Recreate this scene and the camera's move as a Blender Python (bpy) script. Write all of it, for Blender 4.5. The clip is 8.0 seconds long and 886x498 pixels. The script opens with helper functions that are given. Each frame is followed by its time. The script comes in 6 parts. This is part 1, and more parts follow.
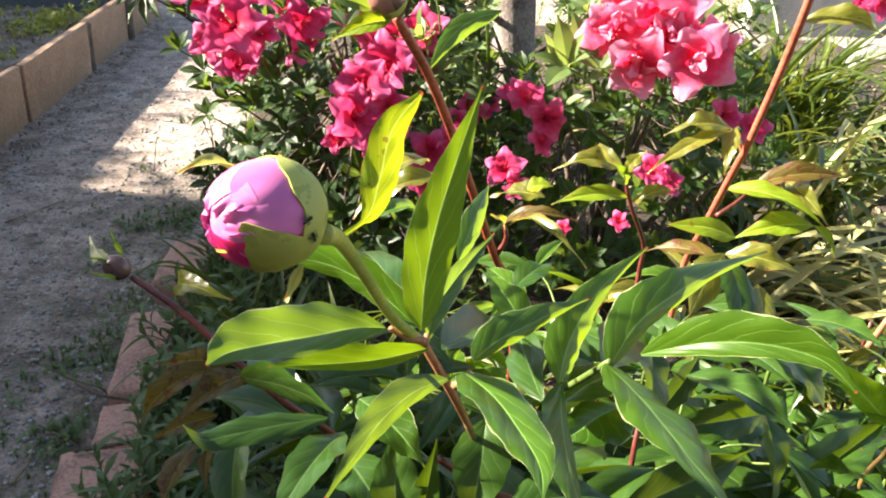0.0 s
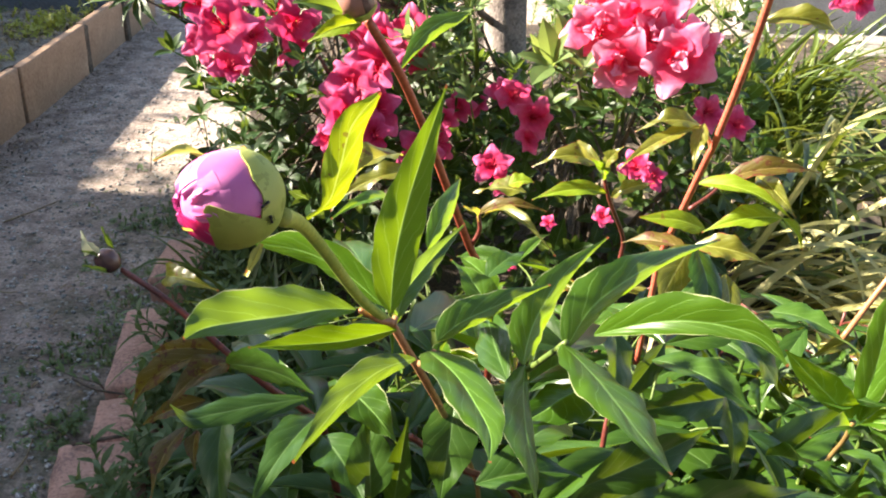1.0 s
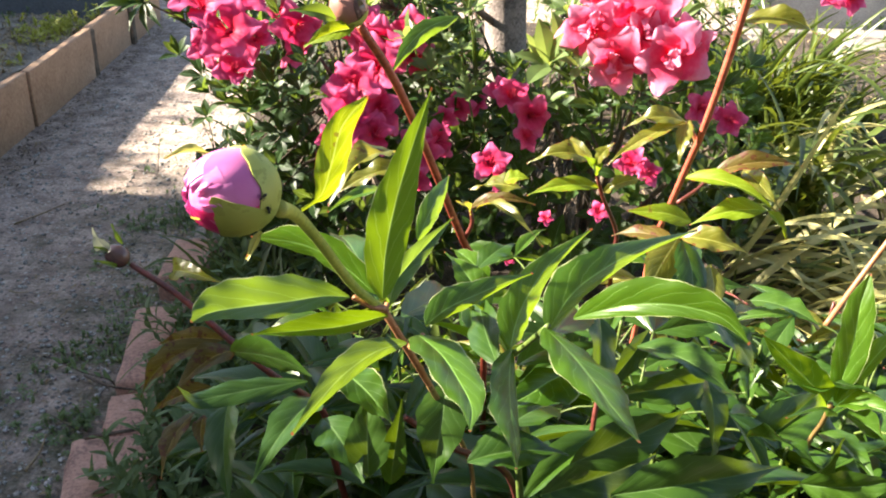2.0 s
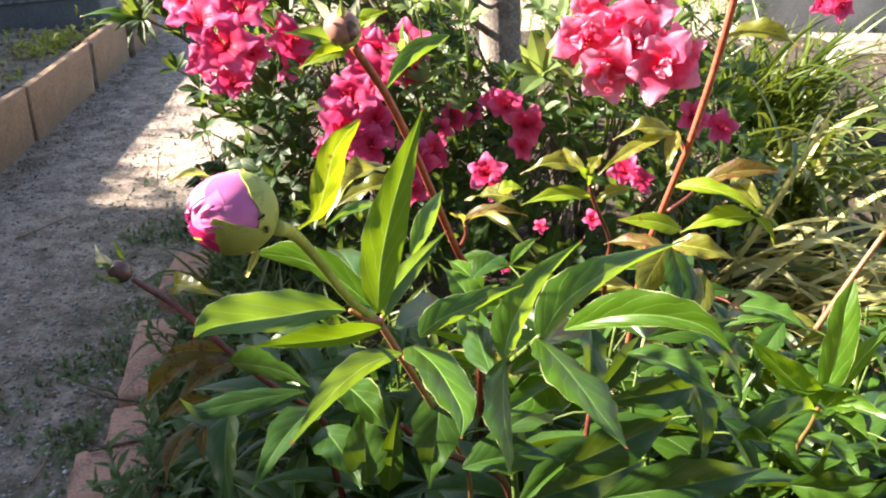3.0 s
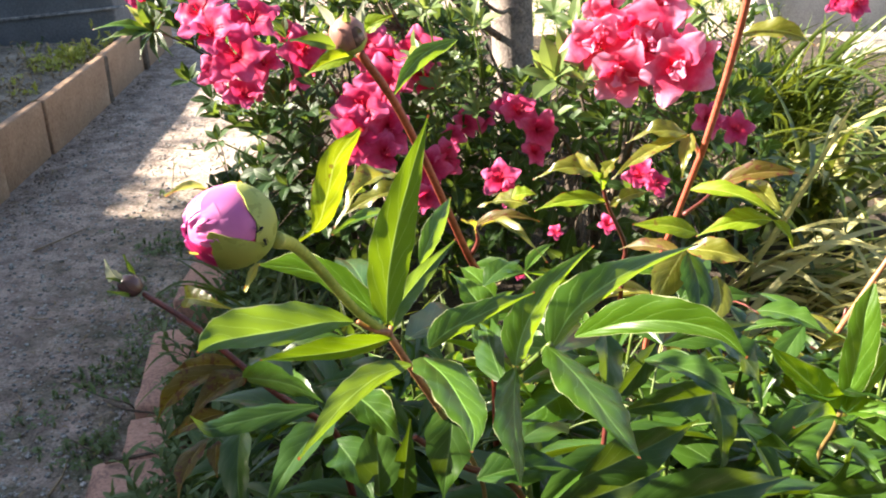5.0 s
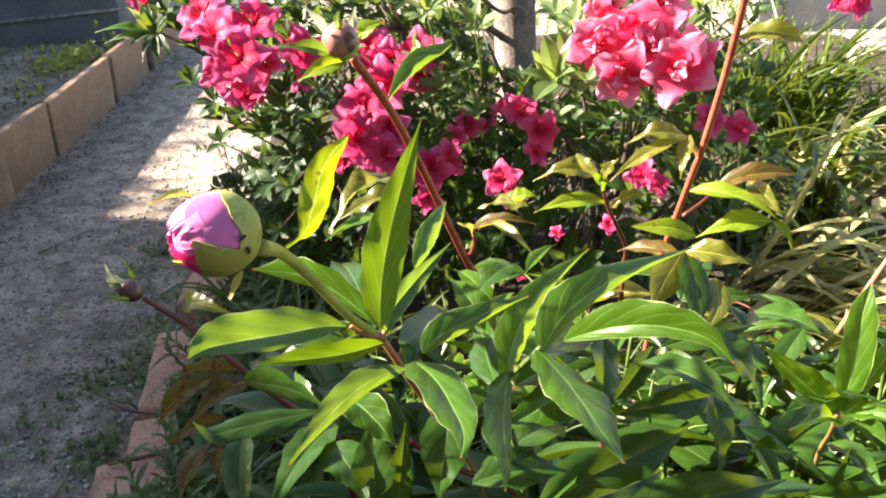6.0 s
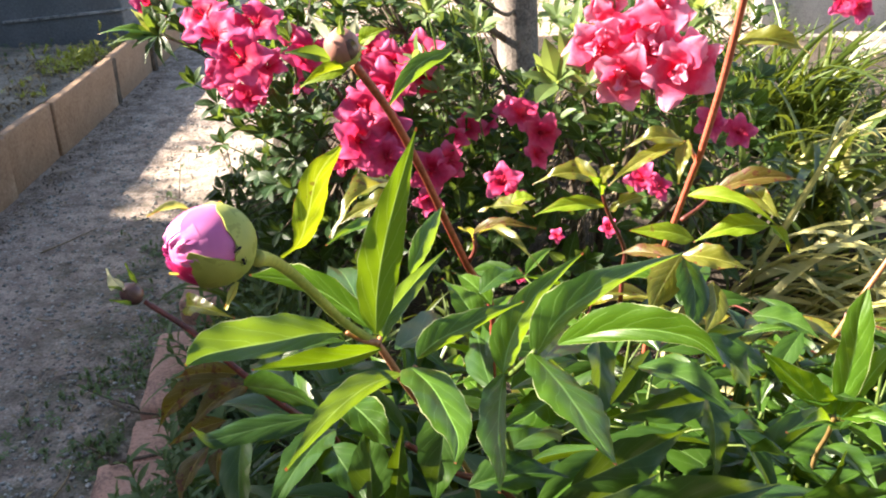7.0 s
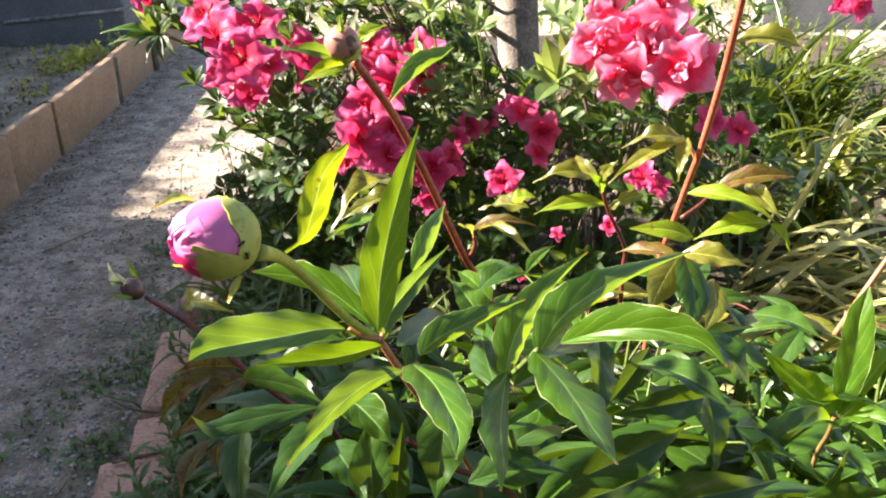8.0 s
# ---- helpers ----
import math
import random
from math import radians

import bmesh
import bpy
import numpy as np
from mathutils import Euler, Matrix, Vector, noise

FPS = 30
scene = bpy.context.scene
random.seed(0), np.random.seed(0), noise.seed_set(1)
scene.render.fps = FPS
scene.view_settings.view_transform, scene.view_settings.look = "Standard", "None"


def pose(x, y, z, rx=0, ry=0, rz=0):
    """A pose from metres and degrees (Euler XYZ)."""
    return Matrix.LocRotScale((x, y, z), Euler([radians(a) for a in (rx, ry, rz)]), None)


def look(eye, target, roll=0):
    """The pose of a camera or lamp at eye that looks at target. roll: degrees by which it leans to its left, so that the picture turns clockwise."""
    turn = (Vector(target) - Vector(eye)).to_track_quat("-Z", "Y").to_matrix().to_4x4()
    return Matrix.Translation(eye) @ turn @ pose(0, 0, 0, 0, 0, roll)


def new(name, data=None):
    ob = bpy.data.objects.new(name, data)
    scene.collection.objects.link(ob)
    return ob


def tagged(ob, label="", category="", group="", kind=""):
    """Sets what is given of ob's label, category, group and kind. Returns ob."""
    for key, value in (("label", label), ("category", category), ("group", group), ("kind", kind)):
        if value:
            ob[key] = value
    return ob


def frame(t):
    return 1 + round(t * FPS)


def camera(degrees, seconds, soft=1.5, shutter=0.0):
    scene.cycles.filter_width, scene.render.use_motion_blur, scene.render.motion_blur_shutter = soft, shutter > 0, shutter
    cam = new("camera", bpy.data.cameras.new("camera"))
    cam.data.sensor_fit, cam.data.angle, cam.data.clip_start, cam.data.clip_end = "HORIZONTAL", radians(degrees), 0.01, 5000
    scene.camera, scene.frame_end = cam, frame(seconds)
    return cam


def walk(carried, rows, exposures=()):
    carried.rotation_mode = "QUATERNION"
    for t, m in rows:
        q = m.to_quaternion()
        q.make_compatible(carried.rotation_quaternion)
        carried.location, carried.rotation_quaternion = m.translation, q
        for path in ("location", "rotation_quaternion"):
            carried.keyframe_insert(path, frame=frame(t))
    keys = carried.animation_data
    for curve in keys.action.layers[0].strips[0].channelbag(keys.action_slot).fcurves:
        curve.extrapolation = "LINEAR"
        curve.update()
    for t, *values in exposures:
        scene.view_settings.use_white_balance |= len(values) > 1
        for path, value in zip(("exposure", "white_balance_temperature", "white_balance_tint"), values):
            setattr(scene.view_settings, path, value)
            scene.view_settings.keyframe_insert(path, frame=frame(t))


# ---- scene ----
cam = camera(54.3, 8.0, soft=2.0)
PATH = [
    (0, (0.028, 0.052, 0.949), (0.038, 1.85, 0.073), 3.2),
    (0.5, (0.037, 0.037, 0.954), (0.047, 1.835, 0.078), 3.0),
    (1, (0.046, 0.022, 0.958), (0.057, 1.819, 0.081), 2.9),
    (1.5, (0.053, 0.005, 0.962), (0.055, 1.799, 0.079), 2.6),
    (3, (0.061, -0.025, 0.981), (0.056, 1.778, 0.115), 1.3),
    (3.5, (0.065, -0.022, 0.976), (0.055, 1.784, 0.117), 1.2),
    (4, (0.065, -0.027, 0.977), (0.044, 1.781, 0.123), 0.5),
    (4.5, (0.063, -0.019, 0.978), (0.029, 1.79, 0.126), 0.2),
    (6, (0.072, -0.016, 0.982), (0.015, 1.791, 0.127), -0.4),
    (6.5, (0.075, -0.019, 0.986), (0.011, 1.789, 0.133), -0.4),
    (7, (0.076, -0.019, 0.987), (0.012, 1.789, 0.132), -0.3),
    (7.5, (0.075, -0.019, 0.986), (0.012, 1.788, 0.133), -0.3),
    (8, (0.077, -0.022, 0.987), (0.01, 1.784, 0.131), -0.4),
]
walk(cam, [(t, look(eye, target, roll)) for t, eye, target, roll in PATH], [(0.0, 2.74, 6900, 9), (8.0, 2.74, 6900, 9)])

# world, sun, exposure
SUN = Vector((-0.855, 0.09, 0.50)).normalized()
world = bpy.data.worlds.new("world")
scene.world = world
world.use_nodes = True
wn = world.node_tree
sky = wn.nodes.new("ShaderNodeTexSky")
sky.sky_type = "NISHITA"
sky.sun_disc = False
sky.sun_elevation = math.asin(SUN.z)
sky.sun_rotation = math.atan2(SUN.x, SUN.y)
wn.nodes["Background"].inputs["Strength"].default_value = 0.054
wn.links.new(sky.outputs["Color"], wn.nodes["Background"].inputs["Color"])
sun = new("sun", bpy.data.lights.new("sun", "SUN"))
sun.data.energy, sun.data.angle, sun.data.color = 5.0, radians(1.4), (1.0, 0.91, 0.80)
sun.matrix_world = look(SUN * 20, (0, 0, 0))


# ---- materials ----
def shader(name):
    m = bpy.data.materials.new(name)
    m.use_nodes = True
    return m, m.node_tree.nodes, m.node_tree.links, m.node_tree.nodes["Principled BSDF"]


def ramp(nodes, links, source, stops):
    r = nodes.new("ShaderNodeValToRGB")
    while len(r.color_ramp.elements) < len(stops):
        r.color_ramp.elements.new(0.5)
    for e, (p, c) in zip(r.color_ramp.elements, stops):
        e.position, e.color = p, (*c, 1)
    links.new(source, r.inputs["Fac"])
    return r.outputs["Color"]


def noise_tex(nodes, links, scale, detail=4, rough=0.6, coords="Object"):
    tc = nodes.new("ShaderNodeTexCoord")
    n = nodes.new("ShaderNodeTexNoise")
    n.inputs["Scale"].default_value, n.inputs["Detail"].default_value, n.inputs["Roughness"].default_value = scale, detail, rough
    links.new(tc.outputs[coords], n.inputs["Vector"])
    return n.outputs["Fac"]


def maths(nodes, links, op, a, b=None, c=None):
    n = nodes.new("ShaderNodeMath")
    n.operation = op
    for i, v in enumerate((a, b, c)):
        if v is None:
            continue
        if isinstance(v, (int, float)):
            n.inputs[i].default_value = v
        else:
            links.new(v, n.inputs[i])
    return n.outputs[0]


def blend(nodes, links, fac, a, b, mode="MIX"):
    n = nodes.new("ShaderNodeMix")
    n.data_type, n.blend_type = "RGBA", mode
    for i, v in ((0, fac), (6, a), (7, b)):
        if isinstance(v, (int, float)):
            n.inputs[i].default_value = v
        elif isinstance(v, tuple):
            n.inputs[i].default_value = (*v, 1)
        else:
            links.new(v, n.inputs[i])
    return n.outputs[2]


def bump(nodes, links, bsdf, height, strength, distance):
    b = nodes.new("ShaderNodeBump")
    b.inputs["Strength"].default_value, b.inputs["Distance"].default_value = strength, distance
    links.new(height, b.inputs["Height"])
    links.new(b.outputs["Normal"], bsdf.inputs["Normal"])


def grainy(name, stops, scale, fine=200, rough=0.9, relief=0.4, depth=0.004, spec=0.3):
    """A rough mineral or earthy surface: stains at one scale, grain at another."""
    m, n, l, b = shader(name)
    big = noise_tex(n, l, scale, 5)
    small = noise_tex(n, l, fine, 3, 0.7)
    mixed = maths(n, l, "ADD", maths(n, l, "MULTIPLY", big, 0.5), maths(n, l, "MULTIPLY", small, 0.5))
    mixed = maths(n, l, "MULTIPLY_ADD", mixed, 2.6, -0.8)
    l.new(ramp(n, l, mixed, stops), b.inputs["Base Color"])
    b.inputs["Roughness"].default_value = rough
    b.inputs["Specular IOR Level"].default_value = spec
    bump(n, l, b, mixed, relief, depth)
    return m


def foliage(name, dark, light, through_colour, sheer=0.45, rough=0.34, veins=True, edge=None, vein_count=6, spec=0.5, stained=None, stain_from=0.62, vein_mix=0.8):
    """A thin living leaf: glossy skin, light passing through, veins by its UV (x across, y along)."""
    m, n, l, b = shader(name)
    info = n.new("ShaderNodeObjectInfo").outputs["Random"]
    blotch = noise_tex(n, l, 45, 4)
    tint = maths(n, l, "ADD", maths(n, l, "MULTIPLY", blotch, 0.7), maths(n, l, "MULTIPLY", info, 0.35))
    base = ramp(n, l, tint, ((0.25, dark), (0.85, light)))
    glow = blend(n, l, tint, tuple(0.75 * c for c in through_colour), through_colour)
    height = blotch
    if veins:
        uv = n.new("ShaderNodeUVMap")
        sep = n.new("ShaderNodeSeparateXYZ")
        l.new(uv.outputs["UV"], sep.inputs[0])
        across = maths(n, l, "ABSOLUTE", maths(n, l, "SUBTRACT", maths(n, l, "MULTIPLY", sep.outputs[0], 2.0), 1.0))
        wob = maths(n, l, "MULTIPLY", blotch, 0.16)
        phase = maths(n, l, "MULTIPLY", maths(n, l, "ADD", maths(n, l, "SUBTRACT", sep.outputs[1], maths(n, l, "MULTIPLY", across, 0.34)), wob), vein_count)
        saw = maths(n, l, "ABSOLUTE", maths(n, l, "SUBTRACT", maths(n, l, "FRACT", phase), 0.5))
        side = maths(n, l, "LESS_THAN", saw, 0.024)
        side = maths(n, l, "MULTIPLY", side, maths(n, l, "LESS_THAN", across, 0.82))
        mid = maths(n, l, "LESS_THAN", across, 0.045)
        lines = maths(n, l, "MAXIMUM", maths(n, l, "MULTIPLY", side, 0.75), mid)
        base = blend(n, l, maths(n, l, "MULTIPLY", lines, vein_mix), base, tuple(min(1, 2.2 * c + 0.06) for c in light))
        glow = blend(n, l, maths(n, l, "MULTIPLY", lines, 0.45), glow, tuple(min(1, 1.1 * c + 0.22) for c in through_colour))
        height = maths(n, l, "SUBTRACT", maths(n, l, "MULTIPLY", saw, 1.0), maths(n, l, "MULTIPLY", mid, 0.5))
        if edge:
            red = edge[0] > 2 * edge[1]
            rim = maths(n, l, "GREATER_THAN", maths(n, l, "ADD", across, maths(n, l, "MULTIPLY", blotch, 0.40 if red else 0.20)), 1.20 if red else 1.085)
            base = blend(n, l, rim, base, edge)
            glow = blend(n, l, rim, glow, edge)
            end = maths(n, l, "GREATER_THAN", maths(n, l, "ADD", sep.outputs[1], maths(n, l, "MULTIPLY", blotch, 0.03)), 1.0)
            base = blend(n, l, end, base, (0.26, 0.09, 0.03))
            glow = blend(n, l, end, glow, (0.55, 0.14, 0.04))
    if stained:
        spots = noise_tex(n, l, 130, 3)
        mask = maths(n, l, "GREATER_THAN", spots, stain_from)
        base = blend(n, l, maths(n, l, "MULTIPLY", mask, 0.8), base, stained)
        glow = blend(n, l, maths(n, l, "MULTIPLY", mask, 0.8), glow, stained)
    l.new(base, b.inputs["Base Color"])
    b.inputs["Roughness"].default_value = rough
    b.inputs["Specular IOR Level"].default_value = spec
    bump(n, l, b, height, 0.2, 0.0011)
    t = n.new("ShaderNodeBsdfTranslucent")
    l.new(glow, t.inputs["Color"])
    mix = n.new("ShaderNodeMixShader")
    mix.inputs["Fac"].default_value = sheer
    l.new(b.outputs["BSDF"], mix.inputs[1])
    l.new(t.outputs["BSDF"], mix.inputs[2])
    l.new(mix.outputs["Shader"], n["Material Output"].inputs["Surface"])
    return m


# the green leaf's pale edge is a highlight painted along its margin
GREEN = foliage("peony_leaf_green", (0.018, 0.053, 0.005), (0.058, 0.128, 0.009), (0.37, 0.57, 0.012), sheer=0.34, edge=(0.38, 0.42, 0.20), rough=0.33, spec=0.38, vein_mix=0.66)
LIME = foliage("peony_leaf_lime", (0.10, 0.17, 0.010), (0.18, 0.25, 0.012), (0.52, 0.62, 0.012), sheer=0.48, edge=(0.35, 0.06, 0.02), rough=0.5, spec=0.25, stained=(0.22, 0.15, 0.02), stain_from=0.68)
# darker copy of the green leaf, with the clump's inner shade in its colour
SHADED = foliage("peony_leaf_shaded", (0.012, 0.036, 0.005), (0.034, 0.076, 0.008), (0.28, 0.44, 0.010), sheer=0.12, rough=0.34, spec=0.30, vein_mix=0.32)
RUSSET = foliage("peony_leaf_russet", (0.048, 0.038, 0.008), (0.115, 0.080, 0.014), (0.36, 0.25, 0.02), edge=(0.25, 0.05, 0.02), sheer=0.35, rough=0.45, spec=0.25, stained=(0.10, 0.03, 0.015), stain_from=0.58)
OLIVE = foliage("peony_leaf_olive", (0.07, 0.085, 0.012), (0.16, 0.16, 0.022), (0.52, 0.47, 0.04), edge=(0.30, 0.08, 0.025), sheer=0.42, rough=0.33, spec=0.55, stained=(0.16, 0.06, 0.02), stain_from=0.64)
AZALEA = foliage("azalea_leaf", (0.008, 0.026, 0.006), (0.028, 0.064, 0.011), (0.20, 0.29, 0.03), sheer=0.3, rough=0.45, vein_count=5, spec=0.27)
SPRIG = foliage("sprig_leaf", (0.06, 0.10, 0.03), (0.14, 0.21, 0.06), (0.40, 0.50, 0.10), sheer=0.35, veins=False, rough=0.5)
HERB = foliage("herb_leaf", (0.075, 0.13, 0.045), (0.19, 0.26, 0.105), (0.27, 0.36, 0.10), sheer=0.3, veins=False, rough=0.55)
WEED = foliage("weed_leaf", (0.035, 0.075, 0.012), (0.08, 0.14, 0.022), (0.30, 0.42, 0.03), sheer=0.35, veins=False, rough=0.5)
YWEED = foliage("yellow_weed_leaf", (0.30, 0.33, 0.05), (0.52, 0.52, 0.10), (0.6, 0.6, 0.08), sheer=0.4, veins=False, rough=0.5)
BLADE = foliage("strap_leaf", (0.032, 0.060, 0.009), (0.095, 0.125, 0.022), (0.28, 0.34, 0.03), sheer=0.22, veins=False, rough=0.4)
STRAW = foliage("faded_strap_leaf", (0.30, 0.29, 0.085), (0.72, 0.66, 0.32), (0.62, 0.56, 0.22), sheer=0.3, veins=False, rough=0.5)
def petal_skin(name, throat, blade, rim):
    """A petal, deeper in its throat and paler at its rim by its UV's length."""
    m = foliage(name, blade, blade, blade, sheer=0.45, rough=0.55, veins=False, spec=0.25)
    n, l = m.node_tree.nodes, m.node_tree.links
    sep = n.new("ShaderNodeSeparateXYZ")
    l.new(n.new("ShaderNodeUVMap").outputs["UV"], sep.inputs[0])
    wob = maths(n, l, "MULTIPLY_ADD", noise_tex(n, l, 90, 3), 0.5, -0.25)
    colour = ramp(n, l, maths(n, l, "ADD", sep.outputs[1], wob), ((0.25, throat), (0.62, blade), (1.05, rim)))
    colour = blend(n, l, maths(n, l, "MULTIPLY", n.new("ShaderNodeObjectInfo").outputs["Random"], 0.22), colour, rim)
    l.new(colour, n["Principled BSDF"].inputs["Base Color"])
    for q in n:
        if q.type == "BSDF_TRANSLUCENT":
            l.new(colour, q.inputs["Color"])
    return m


BLOOM = petal_skin("azalea_petal", (0.50, 0.006, 0.040), (0.64, 0.022, 0.120), (0.76, 0.15, 0.34))
BLOOM_PALE = petal_skin("azalea_petal_pale", (0.58, 0.008, 0.045), (0.80, 0.040, 0.145), (0.88, 0.36, 0.54))
PETAL = foliage("peony_petal", (0.50, 0.10, 0.34), (0.74, 0.27, 0.54), (0.85, 0.24, 0.52), sheer=0.25, rough=0.4, veins=False, spec=0.35)
MAGENTA = foliage("peony_petal_magenta", (0.55, 0.02, 0.14), (0.75, 0.05, 0.25), (0.95, 0.05, 0.3), sheer=0.35, rough=0.4, veins=False, spec=0.35)
CALYX = foliage("bud_sepal", (0.27, 0.32, 0.06), (0.47, 0.50, 0.14), (0.62, 0.66, 0.14), sheer=0.24, rough=0.5, veins=False, spec=0.35, stained=(0.30, 0.33, 0.07), stain_from=0.56)
CALYX_RED = foliage("bud_sepal_russet", (0.065, 0.030, 0.034), (0.15, 0.078, 0.065), (0.35, 0.15, 0.08), sheer=0.06, rough=0.26, veins=False, spec=0.55)
PALEBRACT = foliage("pale_bract", (0.36, 0.38, 0.26), (0.55, 0.56, 0.42), (0.6, 0.6, 0.4), sheer=0.3, rough=0.5, veins=False)
CALYX_PINK = foliage("bud_sepal_rosy", (0.23, 0.085, 0.075), (0.47, 0.25, 0.20), (0.5, 0.25, 0.12), sheer=0.05, rough=0.33, veins=False, spec=0.45)
TIPLEAF = foliage("bud_bract", (0.28, 0.32, 0.06), (0.45, 0.45, 0.12), (0.7, 0.62, 0.12), sheer=0.4, rough=0.5, veins=False, stained=(0.5, 0.12, 0.03), stain_from=0.6)
STEM = grainy("peony_stem_green", ((0.3, (0.22, 0.26, 0.045)), (0.7, (0.38, 0.39, 0.08))), 30, 300, 0.45, 0.15, 0.0006, 0.4)
STEM_RED = grainy("peony_stem_red", ((0.3, (0.075, 0.018, 0.014)), (0.7, (0.16, 0.036, 0.026))), 25, 300, 0.42, 0.2, 0.0006, 0.4)
STEM_SCARLET = grainy("peony_stem_scarlet", ((0.3, (0.21, 0.036, 0.022)), (0.7, (0.39, 0.085, 0.046))), 25, 300, 0.42, 0.2, 0.0006, 0.4)
STEM_BROWN = grainy("peony_stem_brown", ((0.3, (0.15, 0.095, 0.034)), (0.7, (0.26, 0.170, 0.060))), 25, 300, 0.45, 0.2, 0.0006, 0.4)
STEM_LEAFY = grainy("peony_stem_leafy", ((0.3, (0.05, 0.09, 0.018)), (0.7, (0.11, 0.15, 0.03))), 30, 300, 0.5, 0.15, 0.0006, 0.35)
STEM_TAN = grainy("peony_stem_tan", ((0.3, (0.25, 0.100, 0.040)), (0.7, (0.39, 0.18, 0.085))), 25, 300, 0.45, 0.2, 0.0006, 0.4)
STEM_CORAL = grainy("peony_stem_coral", ((0.3, (0.33, 0.066, 0.042)), (0.7, (0.50, 0.130, 0.078))), 25, 300, 0.42, 0.2, 0.0006, 0.4)
BARK = grainy("bark", ((0.3, (0.12, 0.10, 0.092)), (0.7, (0.27, 0.225, 0.20))), 14, 120, 0.9, 0.6, 0.006)
TWIG = grainy("twig", ((0.3, (0.06, 0.045, 0.035)), (0.7, (0.16, 0.12, 0.09))), 30, 150, 0.85, 0.5, 0.003)
BRICK = grainy("terracotta", ((0.22, (0.27, 0.16, 0.13)), (0.45, (0.47, 0.27, 0.20)), (0.7, (0.55, 0.325, 0.25)), (0.9, (0.58, 0.43, 0.36))), 11, 150, 0.9, 0.5, 0.004)
PANEL = grainy("tan_cast_panel", ((0.15, (0.26, 0.165, 0.108)), (0.6, (0.39, 0.255, 0.17)), (0.9, (0.49, 0.345, 0.24))), 5, 90, 0.9, 0.3, 0.003)
def gravelly(name):
    """Trodden sandy gravel: broad stains, patchy damp, grit, and pale chips."""
    m, n, l, b = shader(name)
    broad = noise_tex(n, l, 1.7, 5, 0.65)
    patch = noise_tex(n, l, 13, 6, 0.7)
    grit = noise_tex(n, l, 150, 4, 0.75)
    earth = ramp(n, l, patch, ((0.38, (0.22, 0.172, 0.147)), (0.52, (0.49, 0.39, 0.33)), (0.64, (0.66, 0.54, 0.46))))
    earth = blend(n, l, maths(n, l, "MULTIPLY_ADD", broad, 1.6, -0.60), earth, (0.41, 0.305, 0.250))
    grain = ramp(n, l, grit, ((0.30, (0.50, 0.49, 0.49)), (0.5, (1.0, 1.0, 1.0)), (0.70, (1.45, 1.43, 1.42))))
    earth = blend(n, l, 1.0, earth, grain, "MULTIPLY")
    cells = n.new("ShaderNodeTexVoronoi")
    cells.inputs["Scale"].default_value = 75
    l.new(n.new("ShaderNodeTexCoord").outputs["Object"], cells.inputs["Vector"])
    pick = n.new("ShaderNodeSeparateColor")
    l.new(cells.outputs["Color"], pick.inputs[0])
    chip = maths(n, l, "MULTIPLY", maths(n, l, "LESS_THAN", cells.outputs["Distance"], 0.30), maths(n, l, "GREATER_THAN", pick.outputs[0], 0.70))
    earth = blend(n, l, maths(n, l, "MULTIPLY", chip, 0.8), earth, (0.62, 0.59, 0.54))
    dark = maths(n, l, "MULTIPLY", maths(n, l, "LESS_THAN", cells.outputs["Distance"], 0.35), maths(n, l, "LESS_THAN", pick.outputs[1], 0.20))
    earth = blend(n, l, maths(n, l, "MULTIPLY", dark, 0.7), earth, (0.06, 0.055, 0.05))
    place = n.new("ShaderNodeSeparateXYZ")
    l.new(n.new("ShaderNodeTexCoord").outputs["Object"], place.inputs[0])
    near_bed = maths(n, l, "MULTIPLY_ADD", maths(n, l, "ABSOLUTE", maths(n, l, "ADD", place.outputs[0], 0.55)), -1.1, 0.42)
    moss = maths(n, l, "ADD", near_bed, maths(n, l, "MULTIPLY_ADD", noise_tex(n, l, 9, 6, 0.75), 3.0, -1.5))
    moss = maths(n, l, "MULTIPLY", maths(n, l, "MINIMUM", maths(n, l, "MAXIMUM", moss, 0.0), 0.8), maths(n, l, "LESS_THAN", place.outputs[1], 2.6))
    earth = blend(n, l, moss, earth, (0.065, 0.080, 0.035))
    l.new(earth, b.inputs["Base Color"])
    b.inputs["Roughness"].default_value, b.inputs["Specular IOR Level"].default_value = 0.95, 0.25
    bump(n, l, b, maths(n, l, "ADD", maths(n, l, "ADD", grit, maths(n, l, "MULTIPLY", patch, 1.5)), maths(n, l, "MULTIPLY", chip, 0.4)), 1.0, 0.010)
    return m


SANDY = gravelly("sandy_gravel_path")
SOIL = grainy("garden_soil", ((0.25, (0.035, 0.026, 0.02)), (0.7, (0.11, 0.085, 0.065))), 9, 140, 0.95, 1.0, 0.012)
BEDSOIL = grainy("dry_bed_soil", ((0.2, (0.10, 0.085, 0.068)), (0.75, (0.44, 0.38, 0.31))), 8, 120, 0.95, 1.0, 0.012)
STONE = grainy("pale_stone", ((0.25, (0.15, 0.135, 0.12)), (0.7, (0.27, 0.24, 0.22))), 9, 120, 0.85, 0.5, 0.005)
CONCRETE = grainy("grey_concrete", ((0.25, (0.26, 0.25, 0.245)), (0.7, (0.42, 0.40, 0.39))), 6, 110, 0.9, 0.4, 0.004)
PEBBLE = grainy("pebble", ((0.25, (0.13, 0.125, 0.12)), (0.55, (0.34, 0.33, 0.31)), (0.8, (0.66, 0.64, 0.60))), 60, 300, 0.8, 0.3, 0.002)
PLASTER = grainy("grey_plaster_wall", ((0.3, (0.13, 0.14, 0.15)), (0.7, (0.20, 0.21, 0.225))), 4, 90, 0.9, 0.4, 0.004)
